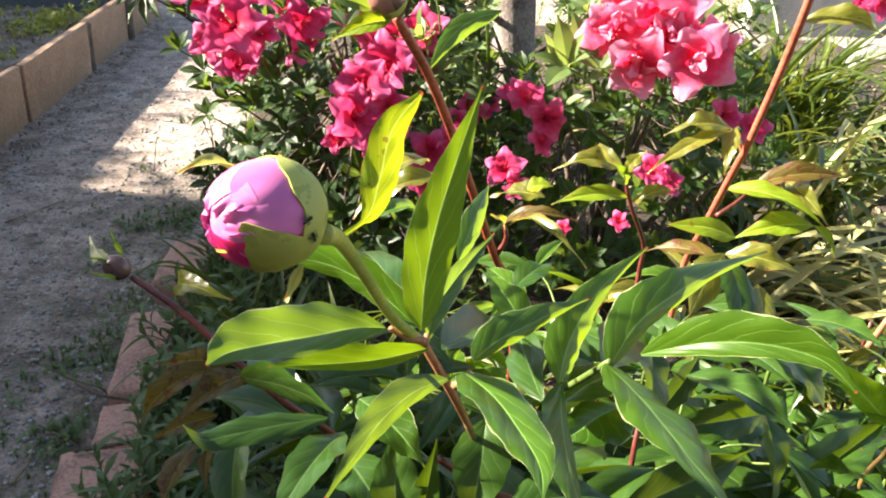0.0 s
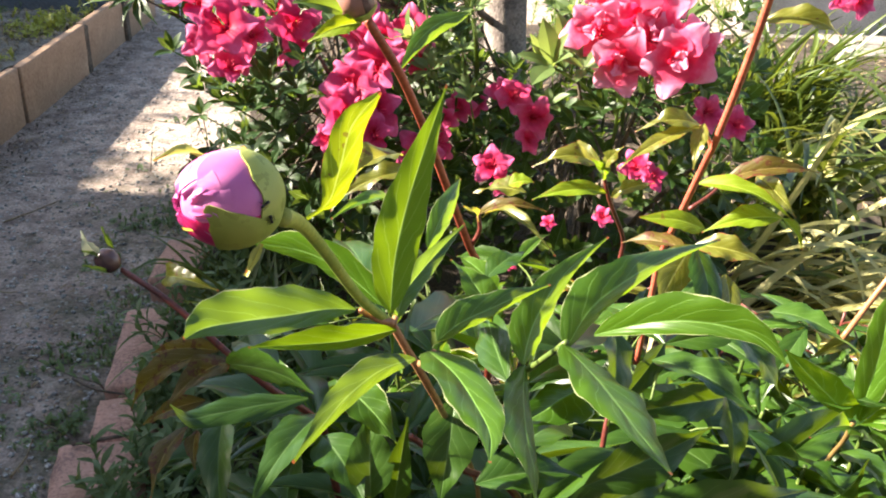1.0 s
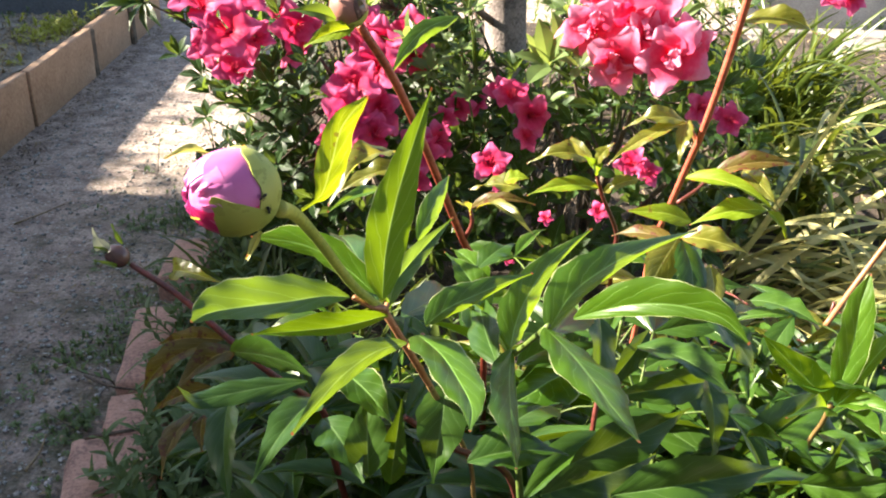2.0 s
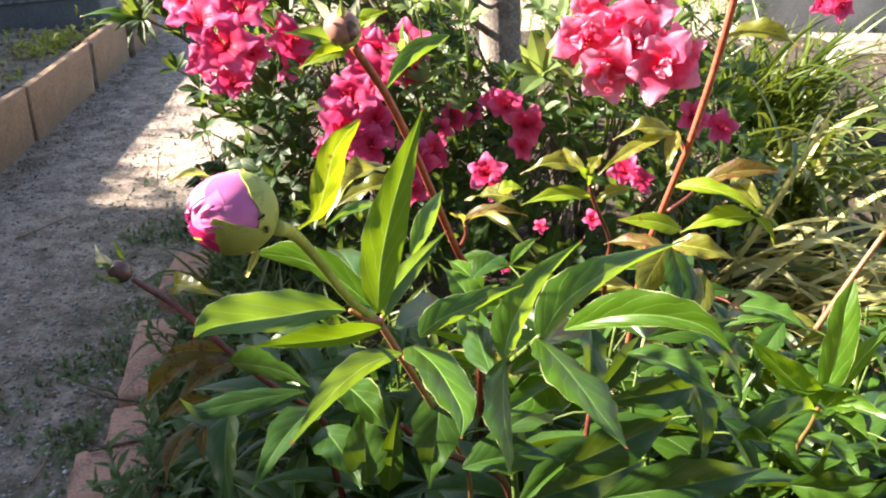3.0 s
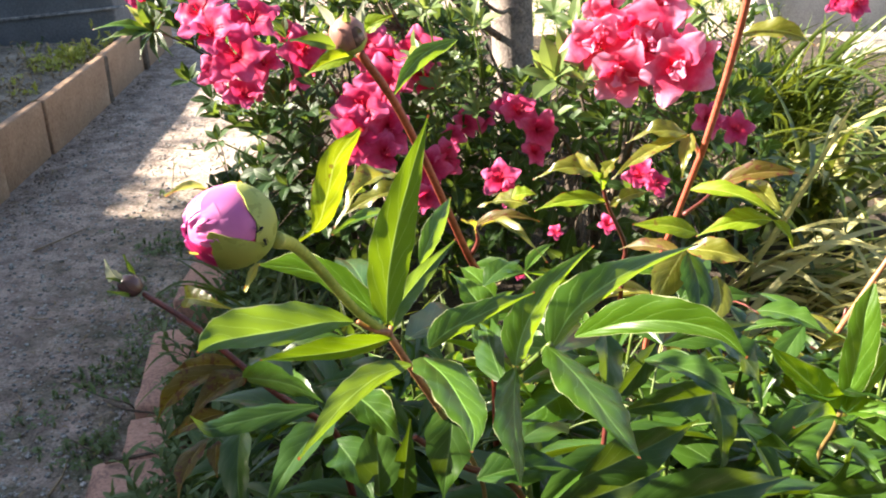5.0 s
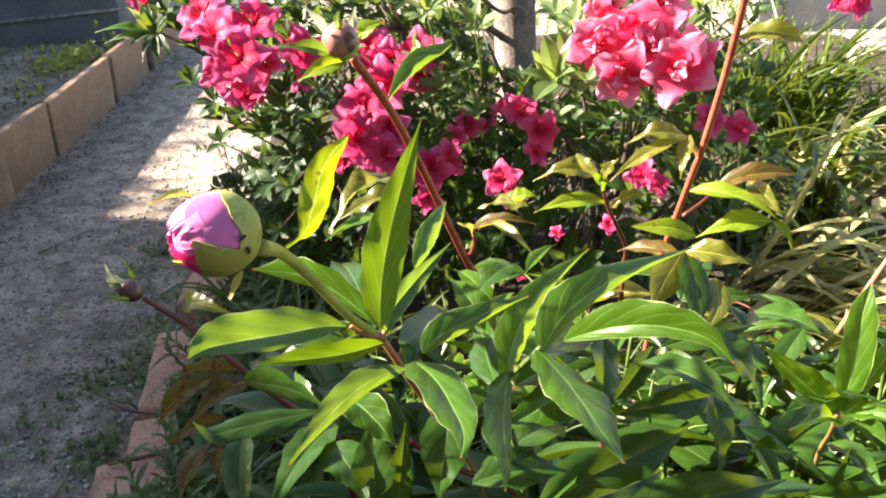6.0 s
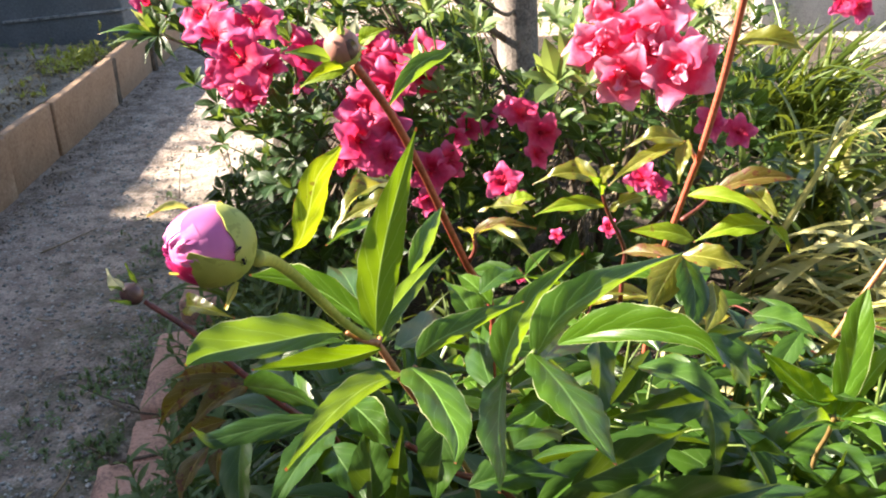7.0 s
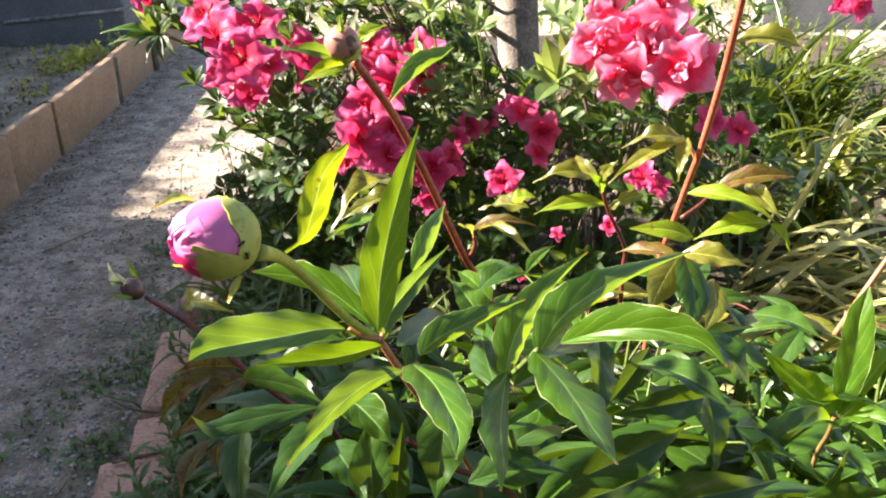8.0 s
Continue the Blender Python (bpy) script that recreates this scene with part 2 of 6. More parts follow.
LINE = grainy("worn_white_line", ((0.3, (0.15, 0.16, 0.17)), (0.7, (0.45, 0.45, 0.45))), 12, 120, 0.85, 0.2, 0.002)
LITTER = grainy("dry_litter", ((0.3, (0.17, 0.12, 0.07)), (0.7, (0.36, 0.28, 0.17))), 40, 200, 0.9, 0.3, 0.002)
ANTBLACK = grainy("ant_black", ((0.3, (0.012, 0.01, 0.01)), (0.7, (0.03, 0.025, 0.02))), 300, 900, 0.35, 0.1, 0.0002)


# ---- mesh tools ----
class Build:
    """Collects vertices, faces and UVs, then makes one mesh."""

    def __init__(self):
        self.v, self.f, self.uv, self.k = [], [], [], []

    def grid(self, rows, uvs=None, closed=False, slot=0):
        """rows: a list of equally long lists of points."""
        o, m = len(self.v), len(rows[0])
        for r in rows:
            self.v.extend(tuple(p) for p in r)
        for i in range(len(rows) - 1):
            for j in range(m if closed else m - 1):
                k = (j + 1) % m
                self.f.append((o + i * m + j, o + i * m + k, o + (i + 1) * m + k, o + (i + 1) * m + j))
                self.k.append(slot)
                if uvs:
                    self.uv.extend((uvs[i][j], uvs[i][k], uvs[i + 1][k], uvs[i + 1][j]))
                else:
                    self.uv.extend(((0.3, 0.5),) * 4)

    def tube(self, points, radii, sides=7, slot=0):
        points = [Vector(p) for p in points]
        rows, ref = [], Vector((0.31, 0.22, 0.93))
        for i, p in enumerate(points):
            d = (points[min(i + 1, len(points) - 1)] - points[max(i - 1, 0)]).normalized()
            a = d.cross(ref)
            if a.length < 0.05:
                a = d.cross(Vector((1, 0, 0)))
            a.normalize()
            b = d.cross(a)
            rows.append([p + (a * math.cos(q) + b * math.sin(q)) * radii[i] for q in (2 * math.pi * s / sides for s in range(sides))])
        self.grid(rows, None, True, slot)
        o = len(self.v)
        for ring, p, flip in ((o - len(points) * sides, points[0], True), (o - sides, points[-1], False)):
            c = len(self.v)
            self.v.append(tuple(p))
            for s in range(sides):
                t = (ring + s, ring + (s + 1) % sides, c)
                self.f.append(t[::-1] if flip else t)
                self.k.append(slot)
                self.uv.extend(((0.3, 0.5),) * 3)

    def add(self, other, m, slot=0):
        o = len(self.v)
        self.v.extend(tuple(m @ Vector(p)) for p in other.v)
        self.f.extend(tuple(o + i for i in f) for f in other.f)
        self.uv.extend(other.uv)
        self.k.extend(slot + k for k in other.k)

    def mesh(self, name, *materials, smooth=True):
        me = bpy.data.meshes.new(name)
        me.from_pydata(self.v, [], self.f)
        for m in materials:
            me.materials.append(m)
        layer = me.uv_layers.new(name="UVMap")
        layer.data.foreach_set("uv", np.array(self.uv, dtype=np.float32).ravel())
        me.polygons.foreach_set("use_smooth", np.full(len(self.f), smooth))
        if len(materials) > 1:
            me.polygons.foreach_set("material_index", np.array(self.k, dtype=np.int32))
        me.update()
        return me


def part(name, data, parent, at=(0, 0, 0), label=""):
    """One mesh object under a thing or a part; at: in the parent's space."""
    ob = new(name, data)
    ob.parent = parent
    ob.location = at
    return tagged(ob, label)


def thing(name, at, label, category, group="", kind=""):
    ob = new(name)
    ob.empty_display_size = 0.05
    ob.location = at
    return tagged(ob, label, category, group, kind)


def spline(points, n):
    """A smooth curve through points (Catmull-Rom), n steps a span."""
    p = [Vector(q) for q in points]
    p = [2 * p[0] - p[1]] + p + [2 * p[-1] - p[-2]]
    out = []
    for i in range(1, len(p) - 2):
        for s in range(n):
            t = s / n
            out.append(0.5 * (2 * p[i] + (p[i + 1] - p[i - 1]) * t + (2 * p[i - 1] - 5 * p[i] + 4 * p[i + 1] - p[i + 2]) * t * t + (3 * p[i] - p[i - 1] - 3 * p[i + 1] + p[i + 2]) * t ** 3))
    return out + [p[-2]]


def blade_form(axis, normal, width, arch=0.08, fold=20, wave=0.03, curl=0.0, twist=0, bow=0.0, nu=4, nv=14, belly=0.42, stalk=0.0, seed=0, point=1.25):
    """A leaf from the origin to axis: pointed at both ends, creased along its midrib, with an arched spine and uneven margins."""
    rng = random.Random(seed)
    axis = Vector(axis)
    length = axis.length
    d = axis.normalized()
    n = Vector(normal)
    n = (n - d * n.dot(d)).normalized()
    s = d.cross(n)
    a, b = belly * 2.2, (1 - belly) * 2.2 * point
    top = (a / (a + b)) ** a * (b / (a + b)) ** b
    ph = [rng.uniform(0, 6.28) for _ in range(4)]
    build = Build()
    halves = {-1: ([], []), 1: ([], [])}
    for i in range(nv + 1):
        v = i / nv
        w = 0.0
        if v > stalk:
            q = (v - stalk) / (1 - stalk)
            w = 0.5 * width * (q ** a * (1 - q) ** b) / top
        w = max(w, 0.0009)
        spine = axis * v + n * (arch * length * 4 * v * (1 - v) - curl * length * v ** 3) + s * (bow * length * 4 * v * (1 - v))
        tw = radians(twist * v)
        n2, s2 = n * math.cos(tw) + s * math.sin(tw), s * math.cos(tw) - n * math.sin(tw)
        for half in (-1, 1):
            row, uvr = [], []
            for j in range(nu + 1):
                u = half * j / nu
                fo = radians(1.3 * fold) * (1.12 - 0.5 * abs(u))
                off = wave * width * abs(u) * (math.sin(9 * v + ph[0] + (2 if u > 0 else 0)) + 0.6 * math.sin(21 * v + ph[1 if u > 0 else 2]))
                ragged = 1 + 0.05 * math.sin(31 * v + ph[3]) if j == nu else 1
                row.append(spine + s2 * (u * w * math.cos(fo) * ragged) + n2 * (abs(u) * w * math.sin(fo) + off * min(1, 6 * v * (1 - v))))
                uvr.append((0.5 + 0.5 * u, v))
            halves[half][0].append(row if half > 0 else row[::-1])
            halves[half][1].append(uvr if half > 0 else uvr[::-1])
    for rows, uvs in halves.values():
        build.grid(rows, uvs)
    return build


LEAF_COUNT = [0]
FACE, UP, SIDE = (0.0, -0.80, 0.60), (0.0, -0.25, 1.0), (-0.6, -0.5, 0.5)


def leaf(shoot, base, tip, width, facing=UP, mat=None, arch=0.08, fold=20, **more):
    """A peony leaflet of a shoot, from its foot to its tip in the garden's space."""
    LEAF_COUNT[0] += 1
    base, tip = Vector(base), Vector(tip)
    rng = random.Random(900 + LEAF_COUNT[0])
    more.setdefault("wave", rng.uniform(0.11, 0.17) if mat is OLIVE else rng.uniform(0.05, 0.08) if mat is RUSSET else rng.uniform(0.05, 0.085))
    more.setdefault("twist", rng.uniform(-14, 14))
    more.setdefault("curl", rng.uniform(-0.02, 0.07))
    form = blade_form(tip - base, facing, width, arch, fold, seed=LEAF_COUNT[0], **more)
    return part("leaf", form.mesh("leaf", mat or GREEN), shoot, base - shoot.location)


def blade_leaf(shoot, rib, right, right_face, left, left_face, mat, belly=0.42, bend=0.3, stalk=0.0, point=1.2, wave=0.075):
    """A leaflet along a curved midrib, its two halves of their own width and turn, with rolled and wavy margins."""
    LEAF_COUNT[0] += 1
    rng = random.Random(4000 + LEAF_COUNT[0])
    origin = Vector(rib[0])
    path = spline([Vector(p) - origin for p in rib], 6)
    n = len(path) - 1
    a, b = belly * 1.75, (1 - belly) * 1.75 * point
    top = (a / (a + b)) ** a * (b / (a + b)) ** b
    build = Build()
    for sign, width, face in ((1, right, right_face), (-1, left, left_face)):
        ph = [rng.uniform(0, 6.28) for _ in range(4)]
        rows, uvs = [], []
        for i, p in enumerate(path):
            v = i / n
            d = (path[min(i + 1, n)] - path[max(i - 1, 0)]).normalized()
            nrm = Vector(face)
            nrm = (nrm - d * nrm.dot(d)).normalized()
            out = d.cross(nrm) * sign
            q = max(0.0, (v - stalk) / (1 - stalk))
            w = max(width * q ** a * (1 - q) ** b / top, 0.0007)
            w *= 1 + 0.035 * math.sin(17 * v + ph[0]) + 0.035 * math.sin(43 * v + ph[1])
            row, uvr = [], []
            for j in range(7):
                u = j / 6
                ripple = wave * u ** 2 * (math.sin(12 * v + ph[2]) + 0.7 * math.sin(29 * v + ph[3])) + 0.028 * math.sin(3.14 * u) * math.sin(26 * (v - 0.15 * u) + ph[1])
                lift = 0.12 * u * (1 - u) - 0.22 * bend * u ** 4
                row.append(p + out * (u * w) + nrm * (w * (lift + ripple)))
                uvr.append((0.5 + 0.5 * sign * u, v))
            rows.append(row if sign > 0 else row[::-1])
            uvs.append(uvr if sign > 0 else uvr[::-1])
        build.grid(rows, uvs)
    return part("leaf", build.mesh("leaf", mat), shoot, origin - shoot.location)


def stalk(shoot, name, points, radii, mat, sides=8, steps=6):
    """A stem or leaf stalk through points in the garden's space."""
    dense = [Vector(points[0])]
    for q in points[1:]:
        q = Vector(q)
        for k in range(1, int((q - dense[-1]).length / 0.09) + 1):
            if (q - dense[-1]).length > 0.11:
                dense.append(dense[-1].lerp(q, 0.09 / (q - dense[-1]).length))
        dense.append(q)
    path = spline(dense, steps)
    build = Build()
    n = len(path)
    r = [float(np.interp(i / (n - 1), np.linspace(0, 1, len(radii)), radii)) for i in range(n)]
    origin = Vector(points[0])
    build.tube([p - origin for p in path], r, sides)
    return part(name, build.mesh(name, mat), shoot, origin - shoot.location)


def slab(name, size, bevel, mat, rough=0.0, cuts=0, seed=0):
    """A worn block with rounded edges, its base at z = 0."""
    bm = bmesh.new()
    bmesh.ops.create_cube(bm, size=1)
    bmesh.ops.scale(bm, vec=size, verts=bm.verts)
    bmesh.ops.translate(bm, vec=(0, 0, size[2] / 2), verts=bm.verts)
    if cuts:
        bmesh.ops.subdivide_edges(bm, edges=bm.edges, cuts=cuts, use_grid_fill=True)
    sharp = [e for e in bm.edges if e.calc_face_angle(0) > 1]
    bmesh.ops.bevel(bm, geom=sharp, offset=bevel, segments=2, affect="EDGES", profile=0.6)
    rng = random.Random(seed)
    for v in bm.verts:
        v.co += Vector([rng.uniform(-rough, rough) for _ in range(3)])
    me = bpy.data.meshes.new(name)
    bm.to_mesh(me)
    bm.free()
    me.materials.append(mat)
    me.polygons.foreach_set("use_smooth", np.full(len(me.polygons), True))
    return me


# ---- ground, path, bed, walls ----
def relief(x, y, amount):
    return amount * (noise.noise((x * 3.1, y * 3.1, 0.3)) + 0.4 * noise.noise((x * 11, y * 11, 2.0)))


def sheet(name, xs, ys, z, amount, mat, label, category):
    build = Build()
    build.grid([[(x, y, z + relief(x, y, amount)) for x in xs] for y in ys])
    return tagged(new(name, build.mesh(name, mat)), label, category, kind="structure")


far = [-60, -25, -12, -6, -4]
xs = far + list(np.arange(-3.2, 3.3, 0.09)) + [4, 6, 12, 25, 60]
ys = [-60, -25, -10, -4, -2] + list(np.arange(-1, 6.6, 0.09)) + [8, 12, 25, 60]
sheet("ground", xs, ys, 0.0, 0.006, SANDY, "grey sandy gravel ground of a garden path", "ground")

# planting bed inside the bricks
bed_x = list(np.linspace(0, 1, 24))
build = Build()
rows = []
for y in np.arange(-0.4, 4.7, 0.09):
    left = -0.46 - 0.13 * (y - 1.1)
    rows.append([(left + 0.06 + q * (3.0 - left), y, 0.012 + 0.03 * min(1, 6 * q) + relief(left + q * 3, y, 0.012)) for q in bed_x])
build.grid(rows)
tagged(new("soil_bed", build.mesh("soil_bed", SOIL)), "dark crumbly soil of the flower bed", "soil", kind="structure")

# raised bed behind the tan panels
PANEL_TOP = 0.195
build = Build()
build.grid([[(x, y, 0.180 - 0.06 * max(0, y - 3.2) + relief(x, y, 0.018)) for x in np.linspace(-3.05, -1.375 - 0.06 * (y - 2.6), 30)] for y in np.arange(-0.6, 4.02, 0.07)])
tagged(new("raised_bed_soil", build.mesh("raised_bed_soil", BEDSOIL)), "dry grey soil in the raised bed", "soil", kind="structure")
edging = thing("bed_edging", (-1.40, 3.0, 0), "row of tan cast panels edging the raised bed", "edging", kind="structure")
line = [(-1.27, -0.40), (-1.27, 0.32), (-1.29, 1.05), (-1.30, 1.78), (-1.33, 2.42), (-1.345, 2.78), (-1.405, 3.46), (-1.45, 4.05), (-1.50, 4.60)]
for i, (a, b) in enumerate(zip(line, line[1:])):
    a, b = Vector((*a, 0)), Vector((*b, 0))
    d = b - a
    p = part("panel", slab("panel", (d.length - 0.012, 0.030, PANEL_TOP + 0.03), 0.006, PANEL, 0.0012, 3, i), edging)
    mid = (a + b) / 2 - edging.location
    p.matrix_basis = Matrix.Translation(mid + Vector((-0.014 + 0.008 * (i % 2), 0, -0.03))) @ Matrix.Rotation(math.atan2(d.y, d.x) + radians((-1) ** i * 0.6), 4, "Z")
for b in line[6:-1]:
    part("joint_post", slab("joint_post", (0.05, 0.046, PANEL_TOP + 0.022), 0.008, TWIG, 0.002, 2, 3), edging, Vector((b[0] - 0.010, b[1], -0.03)) - edging.location)

# walls that close the place, some unseen and added to shape the light
def wall(name, at, size, label):
    ob = new(name, slab(name, size, 0.01, PLASTER))
    ob.location = at
    return tagged(ob, label, "wall", kind="structure")


wall("wall_north", (-2.265, 4.10, 0), (1.45, 0.2, 0.60), "dark grey plastered garden wall in shade")
# unseen western walls, their heights set to cast shade on path and clump
low_wall = wall("shade_wall_west_low", (-3.245, 4.50, 0), (0.2, 4.0, 1.165), "unseen low grey wall added to shade the path")
low_wall.rotation_euler = (0, 0, radians(5.4))
wall("shade_wall_west_mid", (-3.1, 1.86, 0), (0.2, 1.256, 1.88), "unseen plain grey wall added to shade the garden")
wall("shade_wall_west", (-3.1, -2.77, 0), (0.2, 8.0, 2.31), "unseen plain grey wall added to shade the garden")
strip = new("wall_line", slab("wall_line", (0.62, 0.012, 0.012), 0.003, LINE, 0.0012, 3))
strip.location = (-1.80, 3.995, 0.258)
strip.rotation_euler = (0, radians(-6), 0)
tagged(strip, "thin worn white line along the grey wall", "trim", kind="structure")
# unseen wall added behind the camera to block part of the sky
wall("shade_wall_south", (0.6, -1.7, 0), (9.0, 0.2, 3.0), "unseen plain grey wall added to cut the skylight")
wall("wall_far", (1.5, 7.6, 0), (9.0, 0.2, 1.0), "plain grey far boundary wall")
kerb = thing("stone_kerb", (2.3, 4.5, 0), "pale sunlit paving slabs beyond the flower bed", "kerb", kind="structure")
for i in range(5):
    part("kerb_stone", slab("kerb_stone", (0.44 + 0.03 * (i % 2), 0.50, 0.07 + 0.008 * (i % 3)), 0.012, STONE, 0.004, 2, i), kerb, (-0.50 + 0.47 * i, 0.02 * (i % 3), -0.03))
back = new("wall_back", slab("wall_back", (3.0, 0.16, 0.42), 0.012, CONCRETE, 0.003, 4, 5))
back.location = (3.15, 4.93, 0)
tagged(back, "low grey concrete wall in shade behind the slabs", "wall", kind="structure")

# ---- brick edging ----
bricks = thing("brick_edging", (-0.5, 1.2, 0), "terracotta bricks edging the flower bed", "edging", kind="structure")
for i, (x, y, turn, w, l) in enumerate((
        (-0.426, 1.006, 14, 0.142, 0.215), (-0.440, 1.172, 12, 0.105, 0.115), (-0.484, 1.392, 10, 0.100, 0.27), (-0.515, 1.750, 3, 0.105, 0.19),
        (-0.46, 0.745, -4, 0.115, 0.215), (-0.45, 0.505, 3, 0.11, 0.215))):
    p = part("brick", slab("brick", (w, l, 0.10), 0.016, BRICK, 0.0026, 3, i), bricks)
    p.matrix_basis = Matrix.Translation(Vector((x - 0.014, y, -0.035)) - bricks.location) @ Matrix.Rotation(radians(turn), 4, "Z") @ Matrix.Rotation(radians((1.5, -2, 1, 2.5, -1)[i % 5]), 4, "X")


# ---- shoots ----
MOVING = []
def shell(radius, centre, phi, half, theta0, theta1, mat_name, lift=0.0, flare=0.0, seed=0, nu=12, nv=10, ruffle=0.02, squash=0.92, rounding=0.45, lean=0.0):
    """A curved petal or sepal lying on a bud: theta from the bud's nose (z), phi round it; rounded towards its end at theta0."""
    rng = random.Random(seed)
    ph = [rng.uniform(0, 6.28) for _ in range(3)]
    build = Build()
    rows = []
    for i in range(nv + 1):
        v = i / nv
        row = []
        for j in range(-nu, nu + 1):
            u = j / nu
            start = theta0 + (theta1 - theta0) * rounding * abs(u) ** 2.5 + 3.0 * math.sin(7 * u + ph[0]) + 1.6 * math.sin(17 * u + ph[1])
            th = radians(theta1 + (start - theta1) * v)
            f = radians(phi + u * half + lean * max(0.0, (theta1 - math.degrees(th)) / (theta1 - theta0)) ** 2)
            r = radius * (1 + lift + flare * v ** 3 + ruffle * v ** 2 * (math.sin(4.1 * u + ph[2]) + 0.5 * math.sin(9.5 * u + ph[0]))) * (1 - 0.05 * abs(u) ** 4)
            row.append((r * squash * math.sin(th) * math.cos(f), r * squash * math.sin(th) * math.sin(f), r * math.cos(th)))
        rows.append(row)
    build.grid(rows)
    # a second skin gives it thickness
    inner = [[tuple(0.965 * c for c in p) for p in r] for r in rows]
    build.grid([list(reversed(r)) for r in inner])
    build.grid([rows[-1], inner[-1]])
    return build


def ball(radius, squash, z0=-1.0, seed=0, n=16):
    build = Build()
    rows = []
    for i in range(n + 1):
        th = math.pi * i / n
        rows.append([(radius * squash * max(0.002, math.sin(th)) * math.cos(f) * (1 + 0.03 * math.sin(3 * f + seed)), radius * squash * max(0.002, math.sin(th)) * math.sin(f) * (1 + 0.03 * math.sin(3 * f + seed)), radius * math.cos(th)) for f in (2 * math.pi * k / 24 for k in range(24))])
    build.grid(rows, None, True)
    return build


def bud_pose(centre, nose, towards, parent):
    """Local z to the bud's nose, local y to the second direction."""
    z = (Vector(nose) - Vector(centre)).normalized()
    y = Vector(towards)
    y = (y - z * y.dot(z)).normalized()
    x = y.cross(z)
    m = Matrix((x, y, z)).transposed().to_4x4()
    return Matrix.Translation(Vector(centre) - parent.location) @ m


def peony_shoot(at, label):
    return thing("peony_shoot", at, label, "peony", "peony shoots")


# the shoot with the opening bud
main = peony_shoot((0.14, 0.60, 0.03), "peony shoot with an opening pink bud and glossy green leaves")
NOD = (0.023, 0.405, 0.726)
stalk(main, "stem", (tuple(main.location), (0.082, 0.530, 0.516), (0.064, 0.480, 0.595), (0.049, 0.435, 0.656)), (0.0034, 0.0022, 0.0020, 0.0020), STEM_BROWN, 10, 8)
stalk(main, "stem", ((0.0505, 0.439, 0.651), (0.039, 0.412, 0.692), NOD), (0.0021, 0.0022, 0.0023), STEM_TAN, 10, 8)
flower_stalk = stalk(main, "flower_stalk", (NOD, (0.010, 0.375, 0.757), (0.001, 0.325, 0.806), (-0.002, 0.290, 0.834), (-0.005, 0.272, 0.845)), (0.0024, 0.0024, 0.0024, 0.0025, 0.0034), STEM, 10, 8)
BUD = (-0.018, 0.262, 0.855)
bud = part("bud", ball(0.0152, 0.90).mesh("bud", PETAL), main, label="half-open pink peony bud in green sepals")
bud.matrix_basis = bud_pose(BUD, (-0.031, 0.250, 0.856), (0.0, -0.9, 0.45), main)
R = 0.0153
for phi, half, t0, t1, lift, seed, mat, nm in (
        (98, 60, 36, 118, 0.050, 1, PETAL, "petal"), (170, 60, 30, 115, 0.035, 2, PETAL, "petal"), (30, 55, 30, 110, 0.028, 4, PETAL, "petal"), (130, 50, 26, 100, 0.020, 7, PETAL, "petal"),
        (240, 70, 28, 115, 0.020, 5, PETAL, "petal"), (10, 46, 6, 100, 0.095, 9, MAGENTA, "petal"),
        (70, 34, 20, 66, 0.062, 21, PETAL, "petal"), (118, 30, 16, 58, 0.07, 22, PETAL, "petal"), (160, 34, 18, 64, 0.062, 25, PETAL, "petal"), (225, 50, 20, 66, 0.055, 23, PETAL, "petal"), (300, 50, 16, 60, 0.06, 24, PETAL, "petal"), (48, 26, 26, 84, 0.068, 27, PETAL, "petal")):
    part(nm, shell(R, None, phi, half, t0, t1, "", lift, 0.05, seed, ruffle=0.042 if seed > 20 else 0.034 if mat is PETAL else 0.02).mesh(nm, mat), bud)
for phi, half, t0, t1, lift, seed, rnd, to in ((88, 100, 94, 179, 0.085, 11, 0.13, 0), (-31, 55, 38, 179, 0.130, 12, 0.50, 92), (-35, 75, 98, 179, 0.075, 13, 0.2, 0), (220, 80, 100, 179, 0.08, 14, 0.1, 0)):
    part("sepal", shell(R, None, phi, half, t0, t1, "", lift, 0.015, seed, ruffle=0.006, rounding=rnd, lean=to).mesh("sepal", CALYX), bud, label="smooth pale green sepal")
inv = (Matrix.Translation(main.location) @ bud.matrix_basis).inverted()
for a, b, w, fa in (((-0.031, 0.285, 0.856), (-0.042, 0.270, 0.865), 0.0085, UP), ((-0.008, 0.256, 0.843), (-0.0115, 0.252, 0.834), 0.0036, FACE), ((-0.015, 0.275, 0.865), (-0.015, 0.270, 0.871), 0.0016, FACE), ((-0.025, 0.245, 0.851), (-0.027, 0.238, 0.853), 0.002, FACE)):
    form = blade_form(inv.to_3x3() @ (Vector(b) - Vector(a)), inv.to_3x3() @ Vector(fa), w, 0.12, 35, curl=0.15 if w > 0.008 else -0.3, nv=10)
    part("bract", form.mesh("bract", TIPLEAF), bud, inv @ Vector(a), "curled yellow-green bract tipped red")
blade_leaf(main, ((0.006, 0.390, 0.742), (-0.006, 0.377, 0.749), (-0.020, 0.358, 0.756), (-0.036, 0.332, 0.767), (-0.046, 0.316, 0.773), (-0.051, 0.304, 0.775)), 0.0164, (0.64, -0.09, 0.76), 0.0090, (0.50, 0.05, 0.87), GREEN, belly=0.50, bend=-0.1, wave=0.05)
